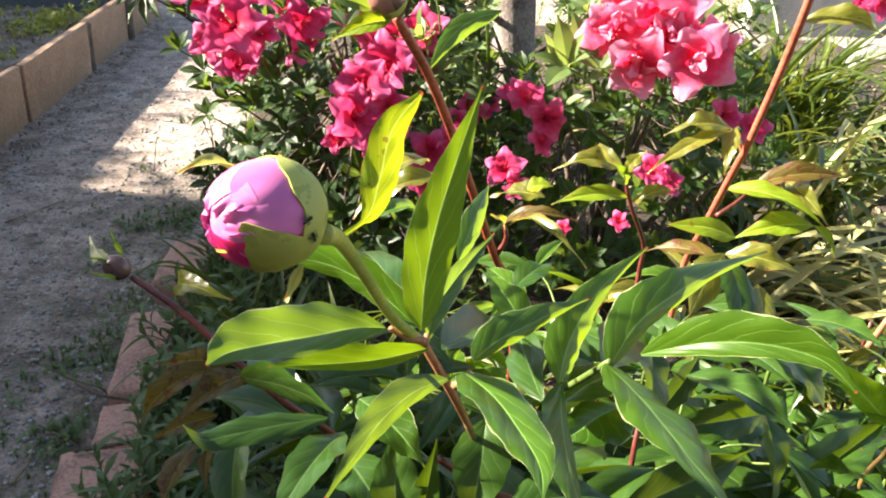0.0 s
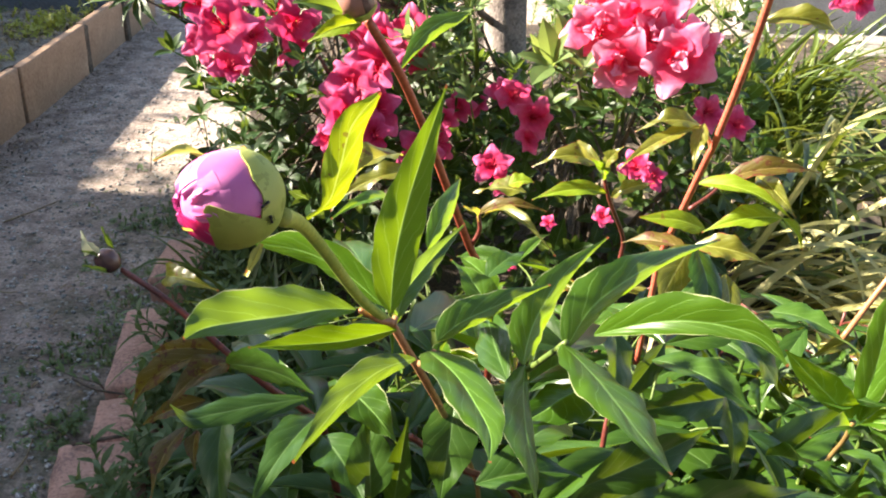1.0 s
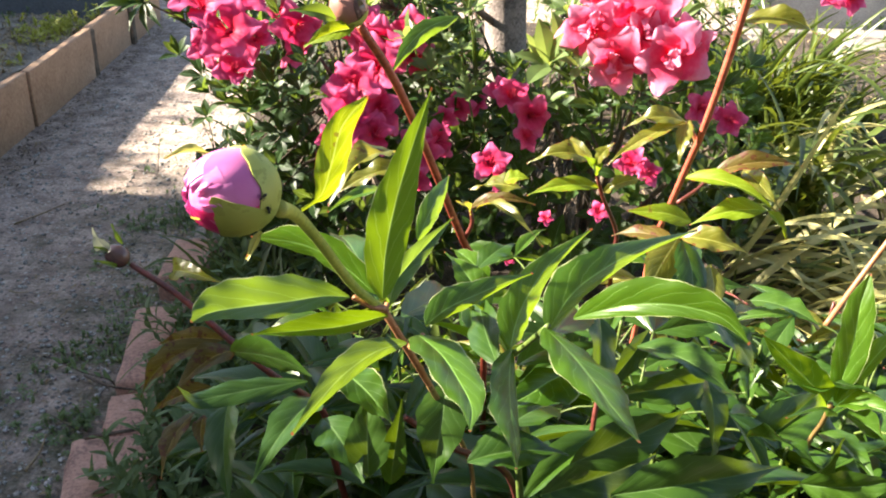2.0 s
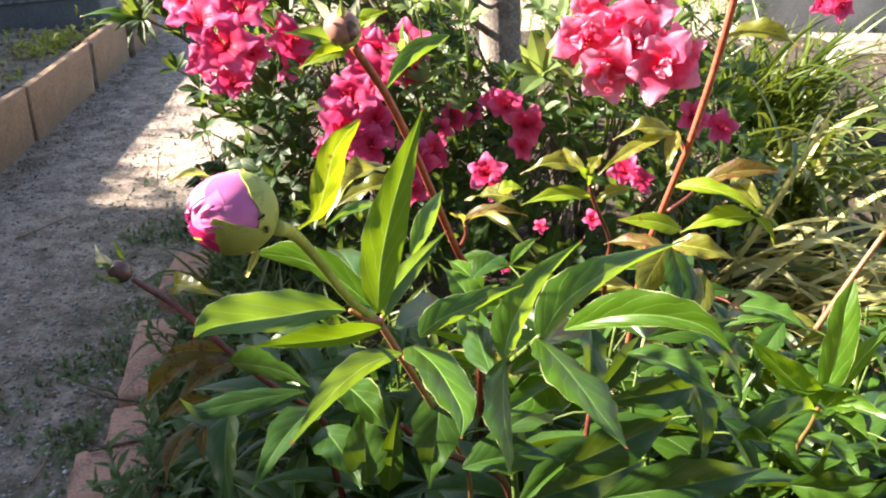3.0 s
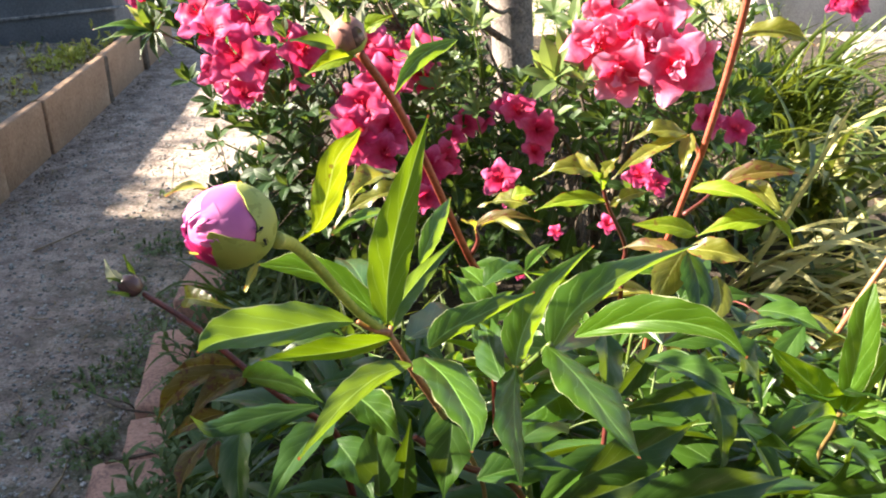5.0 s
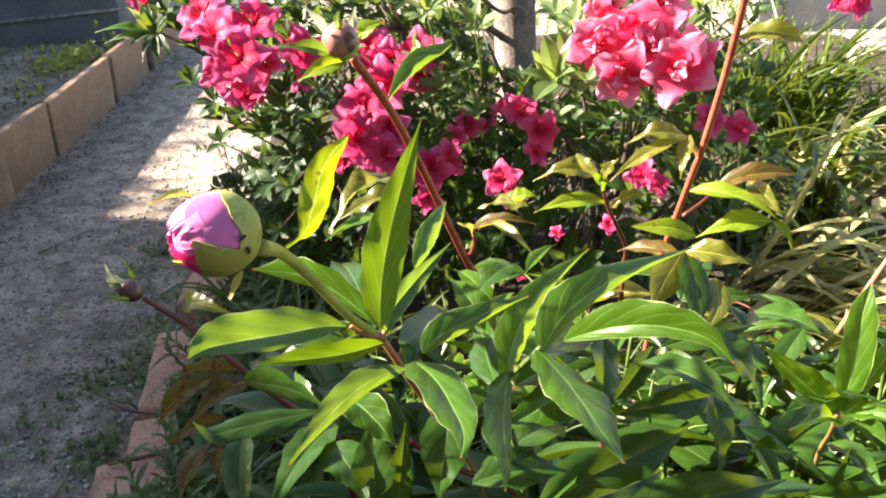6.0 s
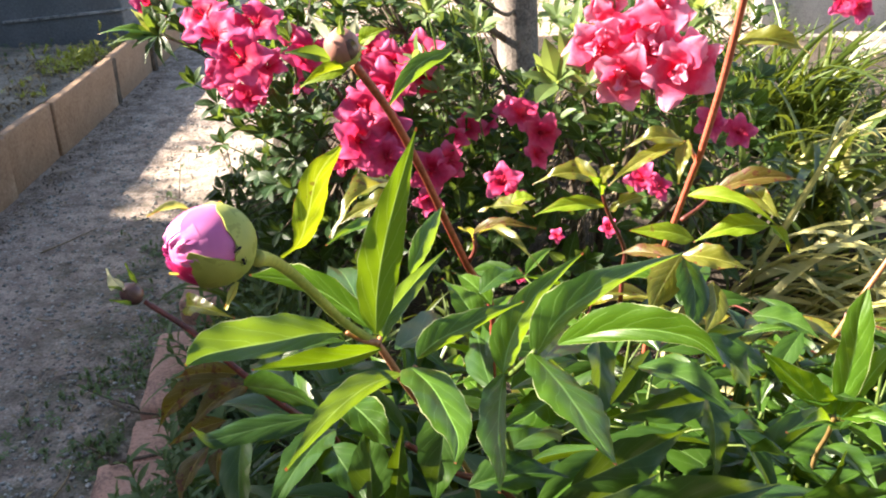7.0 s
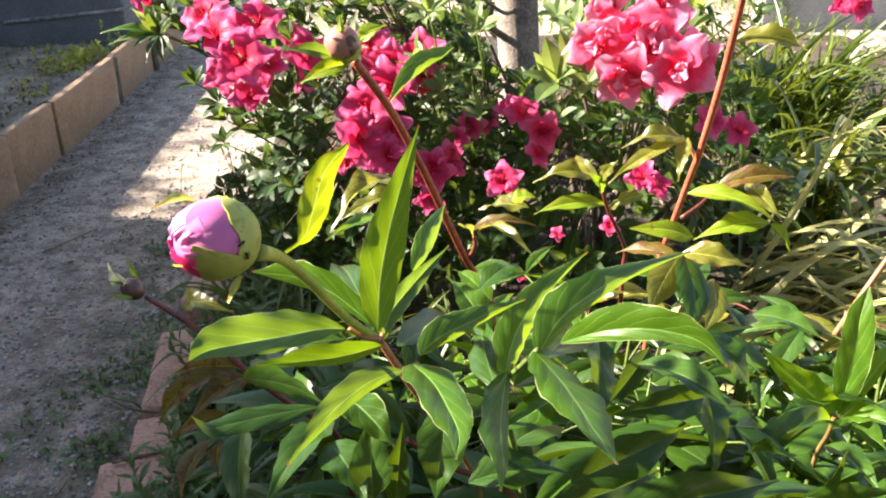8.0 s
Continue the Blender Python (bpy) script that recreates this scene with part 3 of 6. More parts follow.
blade_leaf(main, ((0.026, 0.398, 0.727), (0.001, 0.401, 0.717), (-0.027, 0.408, 0.708), (-0.056, 0.420, 0.697)), 0.0132, (-0.11, -0.93, -0.35), 0.0046, (-0.24, -0.97, 0.01), GREEN, belly=0.42, bend=-0.1, wave=0.06)
blade_leaf(main, ((0.022, 0.407, 0.731), (0.023, 0.417, 0.756), (0.028, 0.426, 0.784), (0.036, 0.435, 0.813), (0.045, 0.446, 0.842)), 0.0113, (0.05, -0.95, 0.30), 0.0133, (0.25, -0.94, 0.25), GREEN, belly=0.40, bend=0.0, wave=0.07)
blade_leaf(main, ((0.025, 0.406, 0.726), (0.028, 0.422, 0.734), (0.035, 0.443, 0.736), (0.046, 0.471, 0.738), (0.060, 0.500, 0.742)), 0.0064, (0.46, -0.22, 0.86), 0.0073, (0.75, -0.28, 0.60), GREEN, belly=0.45, bend=0.2)
blade_leaf(main, ((0.039, 0.453, 0.747), (0.045, 0.474, 0.756), (0.051, 0.498, 0.760), (0.056, 0.526, 0.761)), 0.0069, (0.74, -0.29, 0.60), 0.0069, (0.44, -0.26, 0.86), GREEN, belly=0.45, bend=0.2)
bud_leaf = blade_leaf(main, ((-0.001, 0.295, 0.834), (0.006, 0.300, 0.839), (0.009, 0.308, 0.849), (0.012, 0.318, 0.861), (0.021, 0.328, 0.871)), 0.0067, (0.56, -0.72, 0.40), 0.0066, (0.39, -0.77, 0.50), LIME, belly=0.56, bend=0.15, stalk=0.14)
blade_leaf(main, ((0.018, 0.412, 0.732), (-0.004, 0.423, 0.745), (-0.028, 0.437, 0.749), (-0.061, 0.454, 0.744)), 0.0170, (-0.54, -0.81, -0.25), 0.0131, (-0.53, -0.77, -0.35), GREEN, belly=0.45, bend=0.3)
leaf(main, (0.018, 0.415, 0.726), (-0.030, 0.560, 0.693), 0.026, (0.1, -0.35, 0.9), SHADED, 0.1, 8)
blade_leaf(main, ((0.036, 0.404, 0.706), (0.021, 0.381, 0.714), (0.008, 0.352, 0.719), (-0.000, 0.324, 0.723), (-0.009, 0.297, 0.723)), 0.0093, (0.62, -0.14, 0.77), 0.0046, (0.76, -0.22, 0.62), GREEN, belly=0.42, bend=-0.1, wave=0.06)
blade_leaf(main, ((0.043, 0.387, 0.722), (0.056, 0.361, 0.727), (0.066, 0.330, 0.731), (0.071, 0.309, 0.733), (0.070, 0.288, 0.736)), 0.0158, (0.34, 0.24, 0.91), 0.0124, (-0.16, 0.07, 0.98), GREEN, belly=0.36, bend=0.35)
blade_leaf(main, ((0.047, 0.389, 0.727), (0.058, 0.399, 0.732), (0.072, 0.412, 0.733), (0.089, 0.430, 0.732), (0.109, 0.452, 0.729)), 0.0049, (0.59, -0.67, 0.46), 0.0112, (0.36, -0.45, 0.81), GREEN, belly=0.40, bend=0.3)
leaf(main, (0.033, 0.410, 0.719), (0.080, 0.540, 0.648), 0.032, (0.0, -0.3, 0.9), SHADED, 0.08, 10)
for a, b in (((0.024, 0.398, 0.731), (0.008, 0.390, 0.742)), ((0.024, 0.399, 0.729), (0.025, 0.404, 0.731)), ((0.039, 0.390, 0.712), (0.046, 0.388, 0.722))):
    stalk(main, "leaf_stalk", (a, tuple((Vector(a) + Vector(b)) / 2 + Vector((0, -0.001, -0.001))), b), (0.0022, 0.0016, 0.0014), STEM_TAN, 6, 4)

# the leaf fan beside it
fan = peony_shoot((0.18, 0.53, 0.03), "fan of broad glossy green peony leaves")
stalk(fan, "stem", (tuple(fan.location), (0.110, 0.470, 0.584), (0.094, 0.445, 0.664), (0.098, 0.440, 0.681)), (0.004, 0.003, 0.0026, 0.002), STEM_LEAFY, 8, 6)
stalk(fan, "leaf_stalk", ((0.098, 0.440, 0.679), (0.104, 0.428, 0.694), (0.113, 0.402, 0.724)), (0.0020, 0.0018, 0.0017), STEM_LEAFY, 7, 5)
blade_leaf(fan, ((0.098, 0.441, 0.683), (0.094, 0.400, 0.689), (0.092, 0.356, 0.697), (0.093, 0.331, 0.700), (0.091, 0.305, 0.705)), 0.0127, (0.46, 0.13, 0.88), 0.0047, (0.49, 0.13, 0.86), GREEN, belly=0.42, bend=0.3)
blade_leaf(fan, ((0.097, 0.443, 0.682), (0.101, 0.456, 0.694), (0.108, 0.470, 0.704), (0.124, 0.496, 0.715), (0.155, 0.531, 0.725)), 0.0101, (0.62, -0.64, 0.46), 0.0140, (0.30, -0.66, 0.69), GREEN, belly=0.42, bend=0.25)
blade_leaf(fan, ((0.113, 0.401, 0.721), (0.126, 0.417, 0.735), (0.144, 0.434, 0.742), (0.171, 0.463, 0.742), (0.224, 0.522, 0.731)), 0.0069, (0.53, -0.73, 0.44), 0.0156, (0.26, -0.57, 0.78), GREEN, belly=0.40, bend=0.35)
blade_leaf(fan, ((0.125, 0.394, 0.734), (0.142, 0.379, 0.750), (0.160, 0.369, 0.759), (0.178, 0.362, 0.761), (0.191, 0.356, 0.759), (0.203, 0.349, 0.750)), 0.0060, (-0.31, -0.67, 0.68), 0.0134, (-0.35, -0.93, 0.13), GREEN, belly=0.45, bend=0.4)
blade_leaf(fan, ((0.111, 0.402, 0.723), (0.121, 0.380, 0.723), (0.129, 0.358, 0.723), (0.136, 0.332, 0.724), (0.144, 0.300, 0.727)), 0.0172, (0.30, 0.10, 0.95), 0.0211, (0.33, 0.11, 0.94), GREEN, belly=0.45, bend=0.35)
leaf(fan, (0.103, 0.450, 0.665), (0.162, 0.580, 0.586), 0.030, (0.1, -0.3, 0.9), GREEN, 0.08, 14)
blade_leaf(fan, ((0.143, 0.495, 0.630), (0.129, 0.481, 0.632), (0.114, 0.464, 0.633), (0.095, 0.444, 0.635)), 0.0124, (0.45, -0.29, 0.85), 0.0258, (-0.06, 0.16, 0.99), GREEN, belly=0.45, bend=0.2)
leaf(fan, (0.091, 0.455, 0.661), (0.082, 0.560, 0.656), 0.026, (-0.4, -0.6, 0.5), SHADED, 0.05, 15)
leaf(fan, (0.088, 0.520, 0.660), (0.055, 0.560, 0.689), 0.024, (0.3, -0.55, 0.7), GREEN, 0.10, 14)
leaf(fan, (0.122, 0.450, 0.687), (0.172, 0.620, 0.607), 0.034, (0.1, -0.4, 0.85), SHADED, 0.06, 12)

# the reddish shoot with a small closed bud, leaning over the bricks
lean = peony_shoot((0.03, 0.66, 0.03), "reddish peony shoot with a small closed bud and russet leaves")
stalk(lean, "stem", (tuple(lean.location), (-0.044, 0.600, 0.508), (-0.078, 0.575, 0.558), (-0.113, 0.585, 0.583), (-0.157, 0.600, 0.615), (-0.201, 0.620, 0.632)), (0.0045, 0.0038, 0.0034, 0.0031, 0.0028, 0.0025), STEM_RED, 9, 7)
small = part("bud", ball(0.0100, 0.90).mesh("bud", CALYX_RED), lean, label="small closed russet bud")
small.matrix_basis = bud_pose((-0.214, 0.625, 0.637), (-0.226, 0.625, 0.646), (0, -0.9, 0.4), lean)
for phi in (30, 150, 270):
    part("sepal", shell(0.0101, None, phi, 62, 25, 178, "", 0.05, 0.0, phi).mesh("sepal", CALYX_RED), small)
for a, b, w in (((-0.219, 0.620, 0.646), (-0.223, 0.610, 0.674), 0.013), ((-0.210, 0.630, 0.646), (-0.216, 0.630, 0.666), 0.0045), ((-0.213, 0.620, 0.629), (-0.227, 0.600, 0.644), 0.0045), ((-0.220, 0.620, 0.642), (-0.226, 0.600, 0.655), 0.004)):
    inv = (Matrix.Translation(lean.location) @ small.matrix_basis).inverted()
    form = blade_form(inv.to_3x3() @ (Vector(b) - Vector(a)), inv.to_3x3() @ Vector(FACE), w, 0.2, 30, curl=-0.2, nv=12, wave=0.14)
    part("bract", form.mesh("bract", PALEBRACT if w > 0.008 else WEED), small, inv @ Vector(a), "narrow pale green bract")
leaf(lean, (-0.127, 0.585, 0.580), (-0.184, 0.560, 0.541), 0.026, (-0.3, -0.5, 0.8), RUSSET, 0.22, 34, nv=18)
leaf(lean, (-0.120, 0.590, 0.580), (-0.178, 0.600, 0.567), 0.020, (-0.1, -0.5, 0.85), RUSSET, 0.12, 30)
leaf(lean, (-0.106, 0.580, 0.578), (-0.147, 0.530, 0.567), 0.026, (-0.2, -0.5, 0.8), RUSSET, 0.15, 28, nv=18)
blade_leaf(lean, ((-0.110, 0.571, 0.581), (-0.081, 0.547, 0.595), (-0.053, 0.521, 0.606), (-0.030, 0.497, 0.610)), 0.0149, (-0.59, -0.75, -0.30), 0.0176, (-0.59, -0.75, -0.30), SHADED, belly=0.45, bend=0.5)
blade_leaf(lean, ((-0.034, 0.500, 0.604), (-0.061, 0.482, 0.610), (-0.085, 0.464, 0.615), (-0.101, 0.452, 0.619), (-0.110, 0.448, 0.632)), 0.0116, (0.30, -0.11, 0.95), 0.0110, (0.30, -0.11, 0.95), SHADED, belly=0.42, bend=0.4)
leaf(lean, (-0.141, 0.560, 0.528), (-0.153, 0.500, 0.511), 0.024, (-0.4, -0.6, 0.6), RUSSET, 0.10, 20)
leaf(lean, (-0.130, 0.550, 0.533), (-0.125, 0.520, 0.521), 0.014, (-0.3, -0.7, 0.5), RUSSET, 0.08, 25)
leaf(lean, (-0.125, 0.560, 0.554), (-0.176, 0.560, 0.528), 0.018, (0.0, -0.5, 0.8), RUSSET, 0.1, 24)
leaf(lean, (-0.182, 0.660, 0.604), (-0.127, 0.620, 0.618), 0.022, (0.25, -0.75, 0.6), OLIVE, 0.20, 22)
leaf(lean, (-0.076, 0.600, 0.558), (-0.137, 0.680, 0.535), 0.03, (0.0, -0.4, 0.9), SHADED, 0.1, 10)
leaf(lean, (-0.099, 0.520, 0.571), (-0.082, 0.440, 0.539), 0.028, (-0.2, -0.8, 0.5), SHADED, 0.08, 22, nv=18)
leaf(lean, (-0.024, 0.500, 0.593), (-0.053, 0.400, 0.593), 0.030, (-0.3, -0.7, 0.6), SHADED, 0.08, 18, nv=18)

# the red-stemmed shoot with a round bud
tall = peony_shoot((0.122, 0.800, 0.484), "red-stemmed peony shoot with a round unopened bud")
tall.location.z = 0.03
stalk(tall, "stem", (tuple(tall.location), (0.096, 0.720, 0.578), (0.073, 0.683, 0.639), (0.036, 0.625, 0.752), (0.016, 0.592, 0.808), (-0.004, 0.560, 0.851)), (0.0045, 0.0038, 0.0034, 0.0033, 0.0032, 0.0031), STEM_SCARLET, 9, 7)
round_bud = part("bud", ball(0.0122, 0.97).mesh("bud", CALYX_PINK), tall, label="round unopened bud, russet and green")
round_bud.matrix_basis = bud_pose((-0.010, 0.551, 0.864), (-0.015, 0.551, 0.872), (0, -0.9, 0.4), tall)
for phi, lift, skin in ((20, 0.03, CALYX_PINK), (140, 0.06, CALYX_PINK), (260, 0.05, CALYX_RED)):
    part("sepal", shell(0.0122, None, phi, 64, 15, 178, "", lift, 0.0, phi, squash=0.97).mesh("sepal", skin), round_bud)
part("sepal", shell(0.0122, None, 118, 32, 74, 178, "", 0.085, 0.0, 3, squash=0.97, rounding=0.95).mesh("sepal", CALYX_RED), round_bud, label="dark pointed outer sepal")
part("sepal", shell(0.0122, None, 90, 178, 128, 178, "", 0.10, 0.0, 4, nu=24, squash=0.97, rounding=0.1).mesh("sepal", CALYX), round_bud, label="green base of the bud")
for a, b, w, mat in (((-0.018, 0.542, 0.872), (-0.027, 0.530, 0.889), 0.007, PALEBRACT), ((0.000, 0.545, 0.874), (0.002, 0.540, 0.887), 0.007, PALEBRACT), ((0.002, 0.545, 0.868), (0.020, 0.540, 0.879), 0.013, LIME), ((-0.017, 0.542, 0.858), (-0.043, 0.530, 0.866), 0.012, WEED), ((-0.006, 0.545, 0.852), (-0.036, 0.530, 0.844), 0.014, LIME), ((-0.009, 0.545, 0.873), (-0.009, 0.540, 0.884), 0.006, SPRIG)):
    inv = (Matrix.Translation(tall.location) @ round_bud.matrix_basis).inverted()
    form = blade_form(inv.to_3x3() @ (Vector(b) - Vector(a)), inv.to_3x3() @ Vector(FACE), w, 0.12, 25, curl=0.1, nv=10)
    part("bract", form.mesh("bract", mat), round_bud, inv @ Vector(a), "narrow green bract")
blade_leaf(tall, ((0.061, 0.661, 0.839), (0.040, 0.640, 0.835), (0.026, 0.620, 0.826), (0.014, 0.601, 0.809)), 0.0075, (0.27, -0.53, 0.80), 0.0072, (0.63, -0.63, 0.45), GREEN, belly=0.45, bend=0.2)
leaf(tall, (0.018, 0.600, 0.749), (-0.026, 0.545, 0.732), 0.024, (-0.2, -0.5, 0.8), OLIVE, 0.2, 34, nv=18)
leaf(tall, (0.024, 0.600, 0.738), (-0.024, 0.580, 0.725), 0.020, (0.0, -0.4, 0.9), OLIVE, 0.1, 24)
leaf(tall, (0.019, 0.530, 0.734), (-0.016, 0.480, 0.755), 0.016, (-0.2, -0.5, 0.8), GREEN, 0.18, 34)
stalk(tall, "leaf_stalk", ((0.073, 0.683, 0.639), (0.080, 0.680, 0.657), (0.078, 0.680, 0.670)), (0.0025, 0.002, 0.0016), STEM_RED, 6, 4)
leaf(tall, (0.077, 0.682, 0.670), (0.133, 0.670, 0.681), 0.014, (0.0, -0.5, 0.8), RUSSET, 0.22, 34, nv=16)
leaf(tall, (0.082, 0.682, 0.668), (0.135, 0.610, 0.670), 0.012, (0.2, -0.6, 0.7), OLIVE, 0.24, 30, nv=16)
leaf(tall, (0.078, 0.680, 0.666), (0.066, 0.660, 0.687), 0.010, (0.0, -0.6, 0.7), OLIVE, 0.1, 20)
leaf(tall, (0.084, 0.620, 0.644), (0.119, 0.660, 0.651), 0.022, UP, SHADED, 0.1, 10)
leaf(tall, (0.094, 0.620, 0.633), (0.062, 0.660, 0.642), 0.022, UP, GREEN, 0.1, 10)

# the tall orange-stemmed shoot
orange = peony_shoot((0.298, 0.980, 0.419), "peony shoot with an orange-red stem and bronzed leaves")
orange.location.z = 0.03
stalk(orange, "stem", (tuple(orange.location), (0.296, 0.895, 0.536), (0.296, 0.853, 0.603), (0.300, 0.793, 0.710), (0.302, 0.755, 0.798), (0.299, 0.715, 0.886)), (0.0046, 0.0038, 0.0036, 0.0035, 0.0034, 0.0034), STEM_CORAL, 9, 7)
leaf(orange, (0.304, 0.745, 0.827), (0.366, 0.735, 0.821), 0.022, (-0.45, -0.55, 0.68), OLIVE, 0.2, 32, nv=16)
leaf(orange, (0.285, 0.800, 0.719), (0.225, 0.800, 0.712), 0.022, (-0.1, -0.5, 0.85), OLIVE, 0.18, 26, nv=16)
leaf(orange, (0.285, 0.800, 0.718), (0.210, 0.780, 0.683), 0.018, (-0.2, -0.5, 0.8), OLIVE, 0.1, 24, nv=16)
leaf(orange, (0.288, 0.800, 0.721), (0.276, 0.770, 0.686), 0.016, (-0.4, -0.7, 0.4), OLIVE, 0.10, 24)
stalk(orange, "leaf_stalk", ((0.300, 0.800, 0.696), (0.293, 0.800, 0.709), (0.285, 0.800, 0.719)), (0.0024, 0.002, 0.0016), STEM_TAN, 6, 4)
stalk(orange, "leaf_stalk", ((0.304, 0.850, 0.613), (0.326, 0.860, 0.626), (0.340, 0.870, 0.637)), (0.0026, 0.002, 0.0016), STEM_RED, 6, 4)
leaf(orange, (0.340, 0.870, 0.639), (0.433, 0.860, 0.655), 0.026, (0.1, -0.5, 0.85), RUSSET, 0.16, 30, nv=18)
leaf(orange, (0.307, 0.850, 0.642), (0.391, 0.800, 0.632), 0.026, (0.1, -0.5, 0.85), LIME, 0.14, 28, nv=18)
leaf(orange, (0.378, 0.880, 0.642), (0.402, 0.820, 0.624), 0.022, (-0.35, -0.6, 0.65), OLIVE, 0.15, 34, nv=16)
leaf(orange, (0.389, 0.820, 0.621), (0.312, 0.820, 0.604), 0.028, (-0.1, -0.5, 0.85), LIME, 0.12, 28, nv=18)
leaf(orange, (0.389, 0.820, 0.621), (0.407, 0.800, 0.597), 0.018, (0.4, -0.6, 0.6), LIME, 0.12, 28)
leaf(orange, (0.279, 0.735, 0.626), (0.338, 0.710, 0.623), 0.026, (-0.4, -0.55, 0.7), OLIVE, 0.16, 28, nv=18)
leaf(orange, (0.282, 0.760, 0.609), (0.227, 0.800, 0.598), 0.024, UP, RUSSET, 0.08, 22)
blade_leaf(orange, ((0.298, 0.770, 0.627), (0.270, 0.768, 0.636), (0.233, 0.768, 0.637)), 0.0105, (0.25, -0.76, 0.59), 0.0128, (0.32, -0.34, 0.89), LIME, belly=0.45, bend=0.3)
blade_leaf(orange, ((0.278, 0.736, 0.626), (0.260, 0.715, 0.607), (0.242, 0.685, 0.592)), 0.0174, (0.13, -0.73, 0.67), 0.0162, (0.22, -0.76, 0.61), OLIVE, belly=0.45, bend=0.3)
blade_leaf(orange, ((0.279, 0.726, 0.627), (0.284, 0.694, 0.607), (0.277, 0.661, 0.585)), 0.0170, (0.36, -0.47, 0.81), 0.0161, (0.25, -0.50, 0.83), SHADED, belly=0.45, bend=0.3)
blade_leaf(orange, ((0.306, 0.717, 0.607), (0.304, 0.689, 0.595), (0.289, 0.661, 0.584)), 0.0122, (0.39, -0.39, 0.83), 0.0109, (0.01, -0.40, 0.92), OLIVE, belly=0.45, bend=0.3)

# a side shoot with bronzed leaves in front of the azalea
side = peony_shoot((0.291, 1.040, 0.438), "low peony shoot with bronzed arching leaves")
side.location.z = 0.03
stalk(side, "stem", (tuple(side.location), (0.273, 0.990, 0.513), (0.244, 0.965, 0.574), (0.231, 0.962, 0.612)), (0.004, 0.0036, 0.003, 0.0022), STEM_RED, 8, 6)
leaf(side, (0.231, 0.962, 0.613), (0.150, 0.962, 0.611), 0.026, (0.0, -0.5, 0.85), OLIVE, 0.26, 30, nv=16)
leaf(side, (0.228, 0.962, 0.618), (0.189, 1.020, 0.615), 0.026, (-0.45, -0.55, 0.68), OLIVE, 0.12, 24)
leaf(side, (0.232, 0.960, 0.616), (0.245, 0.930, 0.651), 0.018, (-0.3, -0.7, 0.5), OLIVE, 0.08, 20)
leaf(side, (0.240, 0.962, 0.582), (0.152, 0.950, 0.575), 0.026, (0.0, -0.5, 0.85), LIME, 0.14, 26, nv=16)
leaf(side, (0.245, 0.962, 0.577), (0.291, 0.950, 0.602), 0.020, (0.1, -0.5, 0.85), OLIVE, 0.12, 24)
leaf(side, (0.238, 0.965, 0.600), (0.214, 0.940, 0.631), 0.018, (0.0, -0.7, 0.5), GREEN, 0.08, 18)
leaf(side, (0.148, 0.980, 0.570), (0.084, 1.000, 0.561), 0.03, UP, OLIVE, 0.1, 20)
leaf(side, (0.126, 0.980, 0.579), (0.156, 0.980, 0.585), 0.03, UP, LIME, 0.1, 20)

# the shoot at the edge of the clump
edge = peony_shoot((0.421, 0.660, 0.381), "peony shoot with upright wavy green leaves")
edge.location.z = 0.03
stalk(edge, "stem", (tuple(edge.location), (0.390, 0.620, 0.473), (0.382, 0.590, 0.527), (0.378, 0.578, 0.555)), (0.0030, 0.0024, 0.0022, 0.0020), STEM_BROWN, 8, 6)
blade_leaf(edge, ((0.375, 0.577, 0.558), (0.356, 0.574, 0.576), (0.333, 0.570, 0.598), (0.305, 0.565, 0.625)), 0.0198, (-0.34, -0.79, -0.50), 0.0132, (-0.34, -0.80, -0.50), GREEN, belly=0.52, bend=0.35)
blade_leaf(edge, ((0.379, 0.575, 0.559), (0.382, 0.579, 0.581), (0.386, 0.586, 0.614), (0.388, 0.594, 0.641), (0.394, 0.603, 0.663)), 0.0137, (-0.68, -0.70, 0.22), 0.0138, (0.01, -0.98, 0.21), GREEN, belly=0.55, bend=0.3)
blade_leaf(edge, ((0.381, 0.575, 0.557), (0.392, 0.575, 0.582), (0.403, 0.576, 0.606), (0.422, 0.582, 0.629)), 0.0107, (0.27, -0.96, -0.09), 0.0138, (-0.61, -0.73, 0.31), GREEN, belly=0.5, bend=0.3)
leaf(edge, (0.381, 0.575, 0.554), (0.412, 0.520, 0.581), 0.024, (0.1, -0.5, 0.85), GREEN, 0.12, 28)
leaf(edge, (0.378, 0.580, 0.541), (0.310, 0.500, 0.600), 0.020, (0.0, -0.5, 0.85), GREEN, 0.1, 22)
leaf(edge, (0.377, 0.580, 0.523), (0.387, 0.500, 0.539), 0.026, (0.0, -0.5, 0.85), SHADED, 0.1, 24)
stalk(edge, "stem", ((0.499, 0.860, 0.461), (0.535, 0.885, 0.507), (0.573, 0.900, 0.573)), (0.0036, 0.0034, 0.003), STEM_TAN, 8, 6)

